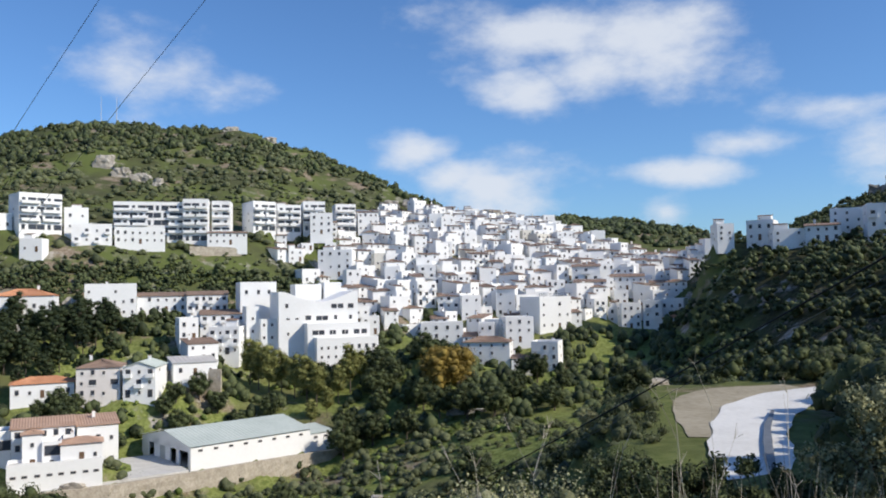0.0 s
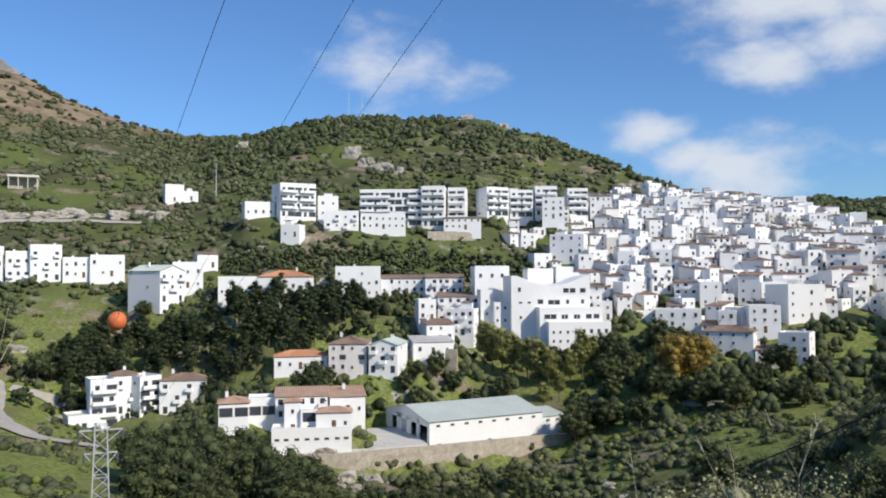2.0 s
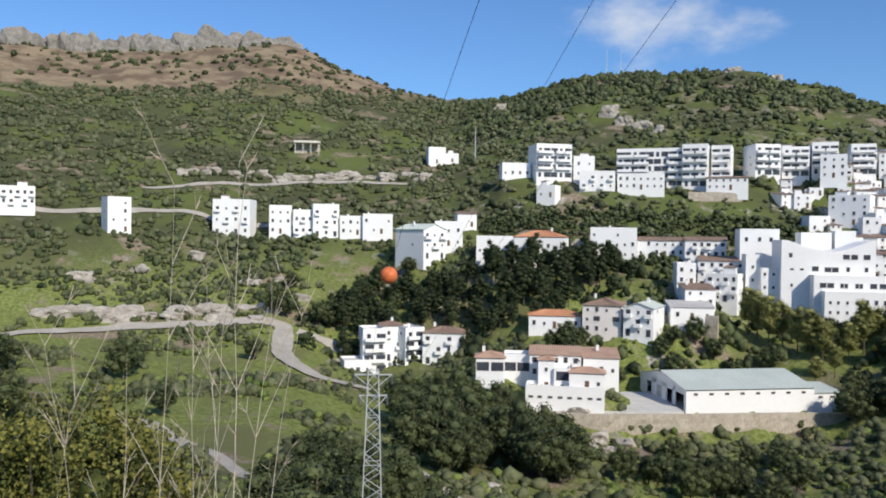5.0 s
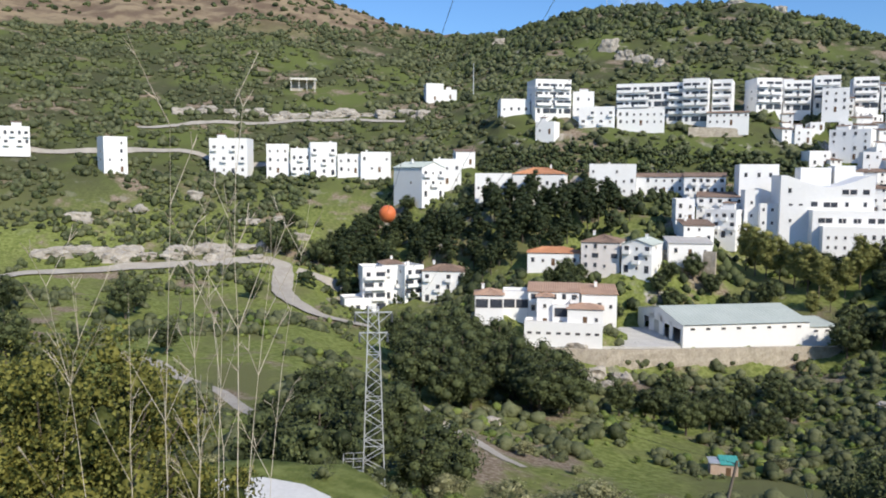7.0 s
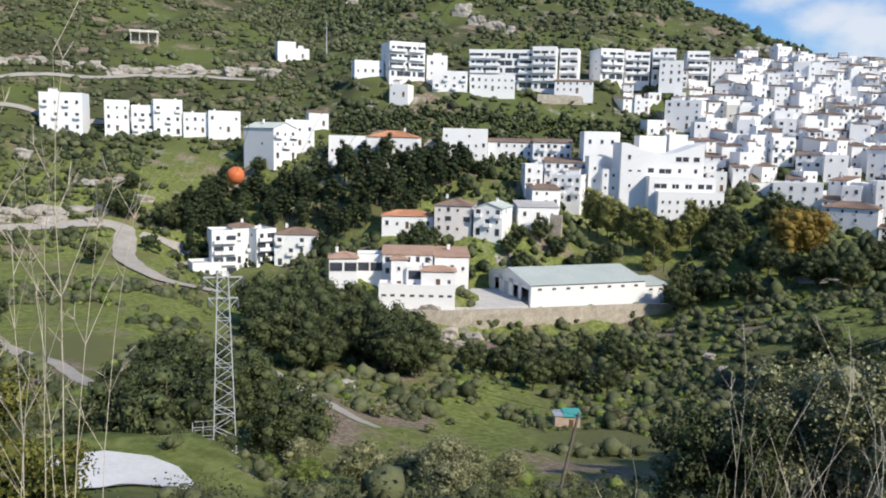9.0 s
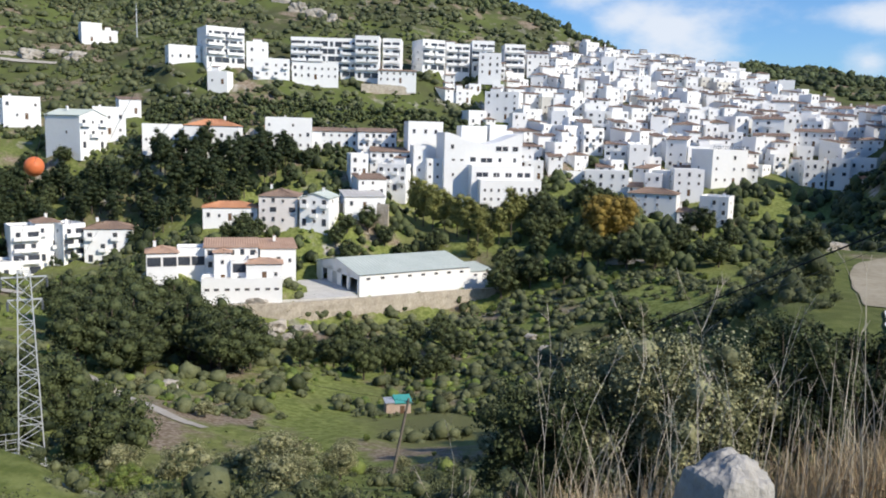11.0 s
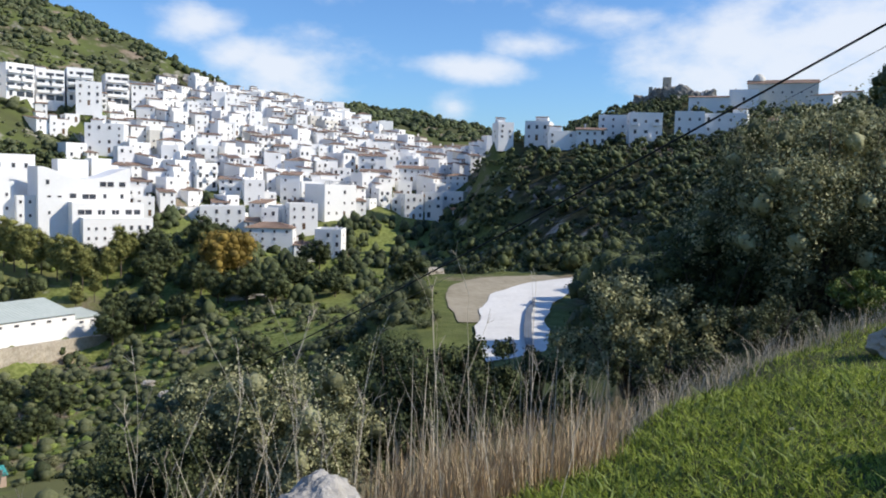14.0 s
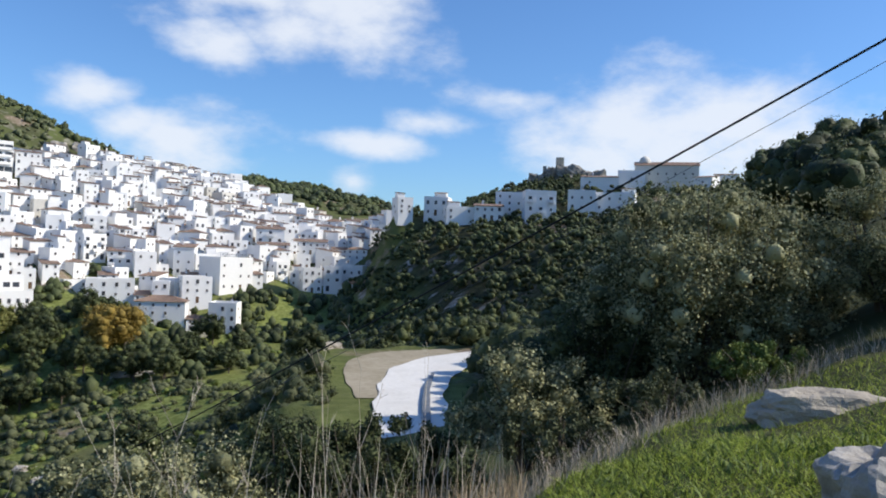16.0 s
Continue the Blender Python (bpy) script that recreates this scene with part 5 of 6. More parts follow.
def quads_object(name, verts, material, cores=None, level=0):
    """Leaves as quads and, beneath them, uneven dense lumps of twigs and foliage; cores: x, y, z and three radii each."""
    n = len(verts) // 4
    loops, starts, allv = [np.arange(n * 4)], [np.arange(0, n * 4, 4)], [verts]
    tris = 0
    if cores is not None and len(cores):
        lv, lf = LUMP[level]
        c = np.asarray(cores)
        k = len(c)
        wob = 1 + nrng.uniform(-0.24, 0.16, (k, len(lv), 1))
        cv = c[:, None, :3] + lv[None] * c[:, None, 3:6] * wob
        tris = k * len(lf)
        loops.append((lf[None] + (np.arange(k) * len(lv))[:, None, None] + n * 4).reshape(-1))
        starts.append(np.arange(n * 4, n * 4 + tris * 3, 3))
        allv.append(cv.reshape(-1, 3))
    co = np.concatenate(allv).astype(np.float32)
    lo, st = np.concatenate(loops).astype(np.int32), np.concatenate(starts).astype(np.int32)
    me = bpy.data.meshes.new(name)
    me.vertices.add(len(co))
    me.vertices.foreach_set("co", co.ravel())
    me.loops.add(len(lo))
    me.loops.foreach_set("vertex_index", lo)
    me.polygons.add(len(st))
    me.polygons.foreach_set("loop_start", st)
    me.polygons.foreach_set("use_smooth", np.concatenate([np.zeros(n, bool), np.ones(tris, bool)]))
    me.update(calc_edges=True)
    me.materials.append(material)
    return me


def crown(rx, ry, rz, lumps, leaves, size, seed=0, lift=0.0, jitter=0.5, heart=0.88):
    """Leaves on the outsides of many small lumps that fill an uneven egg."""
    out, cores = [], []
    rr = np.random.default_rng(seed)
    for _ in range(lumps):
        dirv = rr.normal(size=3)
        dirv /= np.linalg.norm(dirv)
        k = rr.uniform(0.45, 0.95)
        c = dirv * k * np.array((rx, ry, rz)) * rr.uniform(0.8, 1.05)
        lr = rr.uniform(0.22, 0.42) * min(rx, ry, rz) ** 0.6 * max(rx, rz) ** 0.4
        nrm = rr.normal(size=(leaves, 3))
        nrm /= np.linalg.norm(nrm, axis=1, keepdims=True)
        pos = c + nrm * lr * rr.uniform(0.8, 1.12, (leaves, 1)) * np.array((1.1, 1.1, 0.85))
        pos[:, 2] += lift
        out.append(leaf_quads(pos, nrm + rr.normal(size=nrm.shape) * jitter, size))
        cores.append((c[0], c[1], c[2] + lift, lr * heart, lr * heart, lr * heart * 0.8))
    return np.concatenate(out), cores


def scrub(name, spots, material, leaves, label, category="scrub", size=0.25, level=0, lumps=2, heart=0.92):
    """Uncountable bushes as one sheet of foliage; spots: x, y, z, width, height."""
    allv, cores = [], []
    for x, y, z, w, h in spots:
        for q in range(lumps):
            a = nrng.uniform(0, 6.283)
            o = 0.0 if q == 0 else nrng.uniform(0.2, 0.34) * w
            s = 1.0 if q == 0 else nrng.uniform(0.5, 0.8)
            c = np.array((x + math.cos(a) * o, y + math.sin(a) * o, z + h * 0.42 * s * nrng.uniform(0.9, 1.2)))
            rad = np.array((w * 0.40 * s, w * 0.40 * s, h * 0.52 * s))
            if lumps >= 5:  # larger shrubs: a dome of many small clumps
                e, s = math.asin(nrng.uniform(-0.1, 1.0)), nrng.uniform(0.42, 0.68)
                c = np.array((x + math.cos(a) * math.cos(e) * w * 0.33, y + math.sin(a) * math.cos(e) * w * 0.33, z + h * (0.3 + 0.48 * math.sin(e))))
                rad = np.array((w * 0.36 * s, w * 0.36 * s, h * 0.34 * s))
            cores.append((*c, *(rad * heart)))
            n = max(3, int(leaves / lumps))
            nrm = nrng.normal(size=(n, 3))
            nrm[:, 2] = np.abs(nrm[:, 2]) - 0.25
            nrm /= np.linalg.norm(nrm, axis=1, keepdims=True)
            pos = c + nrm * rad * nrng.uniform(0.86, 1.14, (n, 1))
            allv.append(leaf_quads(pos, nrm + nrng.normal(size=nrm.shape) * 0.5, size))
    me = quads_object(name, np.concatenate(allv), material, cores, level)
    tagged(new(name, me), label, category, kind="stuff")


def clear(x, y, r):
    return free(x, y, r)


def sow(count, b0, b1, r0, r1, w0, w1, density, tall=0.7, keep=1.0):
    """Bush places thrown over a stretch of hillside, thinned by a noise, clear of buildings and lanes."""
    spots = []
    for _ in range(count):
        b = nrng.uniform(b0, b1)
        r = math.sqrt(nrng.uniform(r0 * r0, r1 * r1))
        x, y = polar(b, r)
        if noise.noise((x / 34, y / 34, 5.5)) + 0.45 * noise.noise((x / 9, y / 9, 1.5)) < density:
            continue
        w = w0 + (w1 - w0) * nrng.random() ** 1.5
        if not clear(x, y, w * 0.4 + 0.6):
            continue
        spots.append((x, y, ground_z(x, y) - 0.1 * w, w, w * tall * nrng.uniform(0.7, 1.2)))
    return spots


# trees that can be told apart: built once, then copied
def tree_kind(material, label, tall, rx, rz, lumps, leaves, size, seed, trunk_r=0.2, clear_bole=0.35, name="tree", jitter=0.5, heart=0.88):
    root = tagged(new(name), label, "tree", group="valley trees")
    rr = random.Random(seed)
    bm = bmesh.new()
    bole = tall * clear_bole
    bar(bm, (0, 0, -0.8), (0.1, 0, bole), trunk_r, 9, trunk_r * 0.75)
    bar(bm, (0.1, 0, bole), (0, 0.1, tall * 0.85), trunk_r * 0.75, 8, trunk_r * 0.2)
    for _ in range(7):
        a, z = rr.uniform(0, 6.28), rr.uniform(bole * 0.8, tall * 0.7)
        bar(bm, (0.1, 0, z), (math.cos(a) * rx * 0.7, math.sin(a) * rx * 0.7, z + rr.uniform(0.4, 1.3) * rx * 0.5), trunk_r * 0.35, 6, trunk_r * 0.1)
    part("trunk", bm, BARK, root)
    leafage, cores = crown(rx, rx, rz, lumps, leaves, size, seed, tall - rz * 1.02, jitter, heart)
    me = quads_object("crown", leafage, material, cores, 0)
    ob = new("crown", me)
    ob.parent = root
    return root


KINDS = {
    "oak": tree_kind(OAK, "dark evergreen oak with dense rounded crown", 6.5, 3.0, 2.7, 46, 60, 0.15, 1, 0.22, 0.2, heart=0.75),
    "pine": tree_kind(PINE, "tall dark pine with ragged crown", 10.5, 2.1, 4.3, 34, 34, 0.20, 2, 0.2, 0.25),
    "poplar": tree_kind(POPLAR, "tall narrow yellowing poplar tree", 13.0, 2.2, 5.8, 70, 50, 0.16, 3, 0.2, 0.15, heart=0.7),
    "ochre": tree_kind(AUTUMN, "broad ochre autumn tree with bare stem", 12.0, 4.2, 4.4, 80, 50, 0.17, 4, 0.28, 0.3, heart=0.65),
    "green": tree_kind(FRESH, "fresh green rounded tree", 5.0, 2.5, 2.2, 36, 90, 0.11, 5, 0.18, 0.15, heart=0.65),
    "olive": tree_kind(OLIVE, "grey-green olive tree with loose crown", 4.6, 2.6, 1.9, 46, 170, 0.075, 6, 0.2, 0.2, heart=0.55),
}
USED = set()


def plant(kind, x, y, scale=1.0, sink=0.0, z=None):
    m = pose(x, y, (ground_z(x, y) if z is None else z) - sink, 0, 0, nrng.uniform(0, 360)) @ Matrix.Diagonal((scale, scale, scale * nrng.uniform(0.9, 1.12), 1))
    if kind in USED:
        copy_thing(KINDS[kind], m)
    else:
        USED.add(kind)
        KINDS[kind].matrix_basis = m
    claim(x, y, 1.2 * scale)


def grove(kind, count, b0, b1, r0, r1, s0, s1, gap=1.4):
    done = tries = 0
    while done < count and tries < count * 30:
        tries += 1
        b, r = nrng.uniform(b0, b1), nrng.uniform(r0, r1)
        x, y = polar(b, r)
        s = nrng.uniform(s0, s1)
        if clear(x, y, gap * s):
            plant(kind, x, y, s)
            done += 1


for b, r, wide in ((46.4, 165, 7), (43, 181, 8), (40.5, 172, 7), (37.7, 163, 6), (36, 144, 5), (28.9, 94, 5), (18, 131, 5), (11.8, 110, 5), (15, 104, 5), (61.5, 283, 9), (41.5, 287, 5), (43, 284, 6)):
    claim(*polar(b, r), wide)
for b, r, s in ((10.4, 243, 1.12), (9.6, 240, 1.15), (8.9, 238, 1.0), (11.3, 247, 1.05), (6.6, 244, 1.0), (7.4, 238, 0.8), (5.9, 250, 0.85), (12.1, 246, 1.05), (12.8, 250, 1.1), (13.4, 253, 1.0), (8.2, 230, 0.7), (9.3, 227, 0.65)):
    plant("poplar", *polar(b, r), s)
plant("ochre", *polar(0.4, 226), 1.3)
plant("ochre", *polar(-0.9, 232), 1.0)
grove("pine", 52, 21, 41.5, 258, 283, 0.75, 1.15)
grove("pine", 24, 25, 41.5, 255, 284, 0.8, 1.15, 0.85)
grove("pine", 16, 24, 34, 243, 262, 0.6, 0.85)
grove("oak", 12, 29.5, 37.5, 160, 190, 0.9, 1.4)
grove("oak", 14, 36, 46, 268, 296, 0.7, 1.1)
grove("oak", 34, 24.5, 37, 130, 170, 0.8, 1.35)
grove("oak", 20, 10, 22, 140, 182, 0.5, 0.85)
grove("green", 14, 4, 26, 80, 180, 0.25, 0.65)
grove("oak", 40, -9, 9, 205, 262, 0.7, 1.2)
grove("green", 22, -9, 8, 190, 255, 0.6, 1.1)
grove("oak", 18, 12, 27, 214, 240, 0.6, 0.95)
grove("olive", 12, 5, 40, 60, 130, 0.45, 0.9)
grove("oak", 16, 33, 46, 55, 120, 0.5, 0.95)
grove("oak", 10, 47, 66, 150, 240, 0.7, 1.2)
for b, r, k, s in ((33.3, 46, "green", 0.9), (29.5, 48, "olive", 1.0), (36, 52, "green", 0.8), (22.5, 43, "olive", 1.25), (25.5, 46, "olive", 1.0), (18.5, 50, "olive", 0.9), (42.8, 58, "oak", 0.95), (40.5, 62, "oak", 0.8), (46, 62, "oak", 0.8),
                   (22.6, 27, "olive", 0.75), (50, 66, "olive", 1.0), (-4.5, 95, "olive", 1.1), (-8.2, 88, "oak", 0.6), (-11, 80, "oak", 0.5), (-13.2, 84, "olive", 0.7), (-6, 120, "green", 1.5), (-2, 140, "oak", 1.2), (-10, 105, "green", 1.3), (-12.8, 66, "oak", 0.45), (-10, 64, "olive", 0.7)):
    plant(k, *polar(b, r), s)

scrub("terrace_wood", sow(900, 7.5, 31, 284, 330, 2.4, 5.5, -0.55, 1.0), OAK, 30, "dark evergreen wood on the slope under the apartment blocks", size=0.22, lumps=5)
scrub("pine_wood", sow(420, 22, 45, 250, 290, 2.5, 4.5, -0.7, 1.1), PINE, 40, "dark pine wood between the houses", size=0.2, lumps=5, level=1)
scrub("hill_scrub", sow(12000, 4, 68, 322, 640, 1.3, 6.2, -0.42), SCRUB, 9, "dense grey-green scrub covering the hillsides", size=0.32, lumps=3)
scrub("ridge_scrub", sow(2400, 0, 72, 600, 920, 3, 8, -0.12), OAK, 8, "dark scrub and small oaks along the far ridges", size=0.5)
scrub("crest_wood", sow(1700, 0, 33, 480, 640, 3, 6, -0.45, 0.95), OAK, 12, "dark holm oaks over the domed hilltop", size=0.4)
scrub("saddle_wood", sow(1500, -22, -5, 505, 700, 4, 8, -0.75), OAK, 10, "dark pine wood on the hill behind the town", size=0.45)
scrub("slope_scrub", sow(4600, 26, 70, 70, 330, 1.2, 4.4, -0.22), SCRUB, 24, "mixed olive-green bushes on the valley slopes", size=0.17, lumps=3)
scrub("valley_bushes", sow(2500, -14, 27, 62, 215, 0.9, 5.0, -0.24), SCRUB, 36, "scattered grey-green bushes over the grassy valley floor", size=0.13, lumps=3, heart=0.75)
scrub("gully_scrub", sow(620, -14, 8, 50, 200, 1.4, 4.0, -0.5), SCRUB, 110, "dark bushes filling the gully", size=0.13, lumps=4, heart=0.7)
scrub("green_scrub", sow(2600, -14, 60, 50, 260, 0.7, 3.2, -0.12), FRESH, 18, "fresh green low bushes and brambles in the valley", size=0.12)
scrub("valley_scrub", sow(1300, -16, 34, 205, 300, 2.5, 5.5, -0.6, 1.0), OAK, 30, "dark evergreen bushes filling the valley below the town", size=0.22, lumps=4)
scrub("row_scrub", sow(1100, 26, 62, 258, 335, 1.8, 4.5, -0.3, 0.8), OAK, 18, "dark scrub below the row of houses", size=0.22, lumps=3)
scrub("cliff_wood", sow(1900, -55, -15, 150, 345, 3, 6.5, -0.9, 1.0), OAK, 50, "dark evergreen wood covering the steep shaded hill", size=0.2, lumps=7, heart=0.8)
scrub("castle_wood", sow(420, -36, -23.5, 338, 425, 3, 6, -0.95, 1.0), OAK, 40, "dark trees round the ruined castle", size=0.25, lumps=5, heart=0.85)
scrub("slope_wood", sow(400, -56, -15, 80, 150, 2.6, 5.0, -0.85, 1.0), OAK, 170, "dark evergreen wood on the nearer slope", size=0.14, lumps=10, heart=0.8)
scrub("near_wood", sow(190, -56, -24, 33, 84, 2.4, 4.4, -0.8, 1.0), OAK, 700, "dark evergreen thicket on the near slope", size=0.095, lumps=16, heart=0.85, level=1)
scrub("near_slope_scrub", sow(520, -15, 66, 13, 72, 0.7, 2.2, -0.3, 0.85), SCRUB, 240, "grey-green bushes on the near slope", size=0.055, lumps=4, heart=0.5)


# ---- rocks ----
def boulder(name, x, y, z, sx, sy, sz, seed, label, material=ROCK, detail=4, rough=0.35, turn=0):
    bm = bmesh.new()
    bmesh.ops.create_icosphere(bm, subdivisions=detail, radius=1.0)
    for v in bm.verts:
        p = v.co.copy()
        k = 1 + rough * noise.noise(p * 1.3 + Vector((seed, 0, 0))) + rough * 0.5 * noise.noise(p * 3.1 + Vector((0, seed, 0))) + rough * 0.22 * noise.noise(p * 8 + Vector((0, 0, seed)))
        c = max(abs(p.x), abs(p.y), abs(p.z))
        v.co = p * k * (0.55 + 0.45 / max(c, 0.6))
        v.co.x *= sx
        v.co.y *= sy
        v.co.z *= sz
    me = bpy.data.meshes.new(name)
    bm.to_mesh(me)
    bm.free()
    me.materials.append(material)
    ob = new(name, me)
    ob.matrix_basis = pose(x, y, z, 0, 0, turn)
    return tagged(ob, label, "rock")


boulder("boulder", 0.60, 4.50, -0.34, 0.22, 0.2, 0.40, 3.1, "pale weathered limestone boulder in dry grass", detail=5, rough=0.13, turn=35)
boulder("boulder", 0.36, 4.38, -0.62, 0.24, 0.18, 0.22, 5.7, "grey lichen-covered limestone boulder in dry grass", detail=5, rough=0.25)
boulder("boulder", 6.75, 6.40, 0.24, 0.70, 0.3, 0.22, 8.4, "long flat-topped limestone block on the grass", STONE, detail=4, rough=0.2, turn=-22)
boulder("boulder", 4.3, 3.5, 0.28, 0.5, 0.4, 0.42, 11.2, "grey limestone boulder on the grass", detail=5, rough=0.35)
boulder("stone", 3.72, 4.72, 0.03, 0.10, 0.07, 0.06, 2.2, "small white stone in the grass", detail=4)
boulder("stone", 1.45, 4.6, -0.42, 0.05, 0.04, 0.03, 4.2, "small white stone in the grass", detail=3)

# pale outcrops and cut banks on the far hillsides: bearing, distance, width, height
rock_rnd = random.Random(21)
for b, r, w, h in ((56, 276, 9, 3), (52.5, 275, 7, 2.5), (49.5, 272, 7, 2.5), (47, 270, 5, 2), (60, 278, 8, 3), (58, 300, 8, 3), (54.5, 305, 6, 3), (51, 315, 6, 3), (47.5, 296, 7, 2), (45.3, 298, 5, 2), (44, 285, 5, 2),
                   (50, 408, 9, 4), (47, 410, 8, 4), (44.8, 405, 7, 4), (41, 408, 10, 4), (38, 404, 9, 4), (35.5, 402, 8, 4), (22.6, 470, 9, 7), (21.6, 455, 9, 6), (20.4, 445, 8, 5), (19.4, 440, 7, 4), (24.5, 300, 6, 5), (23.6, 296, 5, 4), (26.6, 292, 5, 4), (2.2, 470, 8, 5), (3.5, 462, 8, 5),
                   (23.2, 181, 5, 2.2), (21, 180, 5, 2), (18.5, 168, 4, 1.5), (24.6, 186, 5, 3), (24, 173, 4, 2), (25.5, 176, 4, 2), (22.5, 175, 4, 2), (26.2, 170, 3, 1.5), (3.5, 158, 3, 1.2), (4.6, 172, 3, 1.2), (2.8, 150, 3, 1), (30, 560, 9, 5), (14.5, 555, 8, 4), (12, 552, 7, 4), (30.5, 120, 3, 1), (34.5, 112, 3, 1), (-14.6, 78, 2.2, 0.9), (-13.8, 77, 1.8, 0.8)):
    x, y = polar(b, r)
    boulder("outcrop", x, y, ground_z(x, y), w * 0.55, w * 0.35, h * 0.7, rock_rnd.uniform(0, 50), "pale limestone outcrop on the hillside", CLIFF, 3, 0.6, b + rock_rnd.uniform(-20, 20))
for i in range(26):  # low stony banks above the two hillside lanes
    upper = i < 13
    b = (36.5 + i * 1.25 if upper else 46.8 + (i - 13) * 1.1) + rock_rnd.uniform(-0.3, 0.3)
    x, y = polar(b, (406 if upper else 277) + rock_rnd.uniform(-2.5, 3.5))
    boulder("outcrop", x, y, ground_z(x, y), rock_rnd.uniform(3, 5.5), 2.2, rock_rnd.uniform(1.2, 2.6), rock_rnd.uniform(0, 50), "pale limestone outcrop above the lane", CLIFF, 3, 0.6, b + rock_rnd.uniform(-12, 12))
for i in range(30):  # the cliff along the far crest
    b = 61 - i * 0.57
    r = 838 + 14 * noise.noise((i * 0.4, 0, 0))
    x, y = polar(b, r)
    boulder("crag", x, y, ground_z(x, y) - 15, 19, 11, (22 + 5 * noise.noise((i * 0.35, 2, 1))) * (1.0 - 0.45 * max(0, i - 23) / 6), i * 1.7, "grey limestone crag on the ridge crest", CRAG, 4, 0.7, b)
for b in (-31.2, -30.6, -29.5, -28.6, -32.4):
    x, y = polar(b, 398)
    boulder("crag", x, y, ground_z(x, y), 5, 4, 5, b, "grey limestone crag below the castle", CRAG, 4, 0.6, b)


# ---- the near bushes ----
def bush(x, y, z, rx, ry, rz, lumps, leaves, size, material, label, seed, stems=14, name="bush", aspect=0.55, jitter=0.55, heart=0.6):
    root = tagged(new(name), label, "bush")
    root.matrix_basis = pose(x, y, z)
    rr = random.Random(seed)
    bm = bmesh.new()
    for _ in range(stems):
        a, k = rr.uniform(0, 6.28), rr.uniform(0.3, 0.85)
        mid = Vector((math.cos(a) * rx * k * 0.5, math.sin(a) * ry * k * 0.5, rz * rr.uniform(0.6, 0.9)))
        end = Vector((math.cos(a) * rx * k, math.sin(a) * ry * k, rz * rr.uniform(1.1, 1.8)))
        bar(bm, (rr.uniform(-0.1, 0.1) * rx, rr.uniform(-0.1, 0.1) * ry, -0.2), mid, 0.03 * rz ** 0.5 * 1.2, 6, 0.018 * rz ** 0.5)
        bar(bm, mid, end, 0.018 * rz ** 0.5, 5, 0.005)
    part("branchwork", bm, BARK, root)
    rg = np.random.default_rng(seed)
    out, cores = [], []
    for _ in range(int(lumps * 1.35)):
        dv = rg.normal(size=3)
        dv /= np.linalg.norm(dv)
        dv[2] = dv[2] * 0.95
        c = dv * rg.uniform(0.35, 0.97) * np.array((rx, ry, rz)) + np.array((0, 0, rz))
        lr = rg.uniform(0.11, 0.22) * (rx * ry * rz) ** (1 / 3)
        nm = rg.normal(size=(leaves, 3))
        nm /= np.linalg.norm(nm, axis=1, keepdims=True)
        pos = c + nm * lr * (rg.uniform(0.5, 1.15, (leaves, 1))) * np.array((1, 1, 1.1))
        pos[:, 2] = np.maximum(pos[:, 2], 0.02)
        out.append(leaf_quads(pos, nm + rg.normal(size=nm.shape) * jitter, size, aspect))
        cores.append((c[0] * 0.98, c[1] * 0.98, max(c[2] * 0.98, 0.1), lr * heart, lr * heart, lr * heart))
    ob = new("foliage", quads_object("foliage", np.concatenate(out), material, cores, 0))
    ob.parent = root
    return root


bush(10.9, 13.0, ground_z(10.9, 13.0) - 0.1, 2.8, 2.3, 2.0, 240, 230, 0.045, OLIVE, "large grey-green wild olive bush above dry brush", 31, 26, "olive_bush", heart=0.42)
bush(8.9, 13.6, ground_z(8.9, 13.6) - 0.1, 1.5, 1.4, 1.35, 60, 170, 0.045, OAK, "dark mastic bush beneath the olive", 36, 18)
bush(13.2, 11.0, ground_z(13.2, 11.0) - 0.1, 1.3, 1.3, 1.3, 60, 300, 0.04, OLIVE, "grey-green wild olive bush", 32, 16, "olive_bush", heart=0.42)
bush(6.7, 12.4, ground_z(6.7, 12.4) - 0.1, 1.4, 1.2, 1.1, 50, 190, 0.046, OLIVE, "dark olive bush on the edge of the slope", 33)
bush(5.0, 12.9, ground_z(5.0, 12.9) - 0.1, 1.1, 1.0, 0.8, 34, 180, 0.045, OAK, "dark mastic bush on the slope", 34)
bush(3.7, 12.4, ground_z(3.7, 12.4) - 0.1, 1.1, 1.0, 1.05, 38, 190, 0.045, OAK, "dark mastic bush on the slope", 35)
bush(2.3, 10.6, ground_z(2.3, 10.6) - 0.1, 1.0, 0.95, 1.1, 56, 200, 0.04, OAK, "dark mastic bush behind dry grass", 37)
bush(0.7, 10.0, ground_z(0.7, 10.0) - 0.1, 1.5, 1.2, 1.25, 110, 230, 0.034, OLIVE, "grey-green wild olive bush behind dry grass", 38, 18, "olive_bush")
bush(-0.5, 9.4, ground_z(-0.5, 9.4) - 0.1, 1.0, 0.9, 0.9, 50, 190, 0.036, OAK, "dark mastic bush behind dry grass", 39)
bush(7.4, 9.9, ground_z(7.4, 9.9) - 0.05, 0.9, 0.7, 0.4, 26, 150, 0.04, SCRUB, "low grey-green brush along the edge of the grass", 43)
bush(5.4, 9.2, ground_z(5.4, 9.2) - 0.05, 0.9, 0.7, 0.4, 26, 150, 0.04, SCRUB, "low grey-green brush along the edge of the grass", 44)
bush(9.4, 10.0, ground_z(9.4, 10.0) - 0.05, 0.9, 0.6, 0.4, 26, 150, 0.04, FRESH, "low green brambles along the edge of the grass", 45)
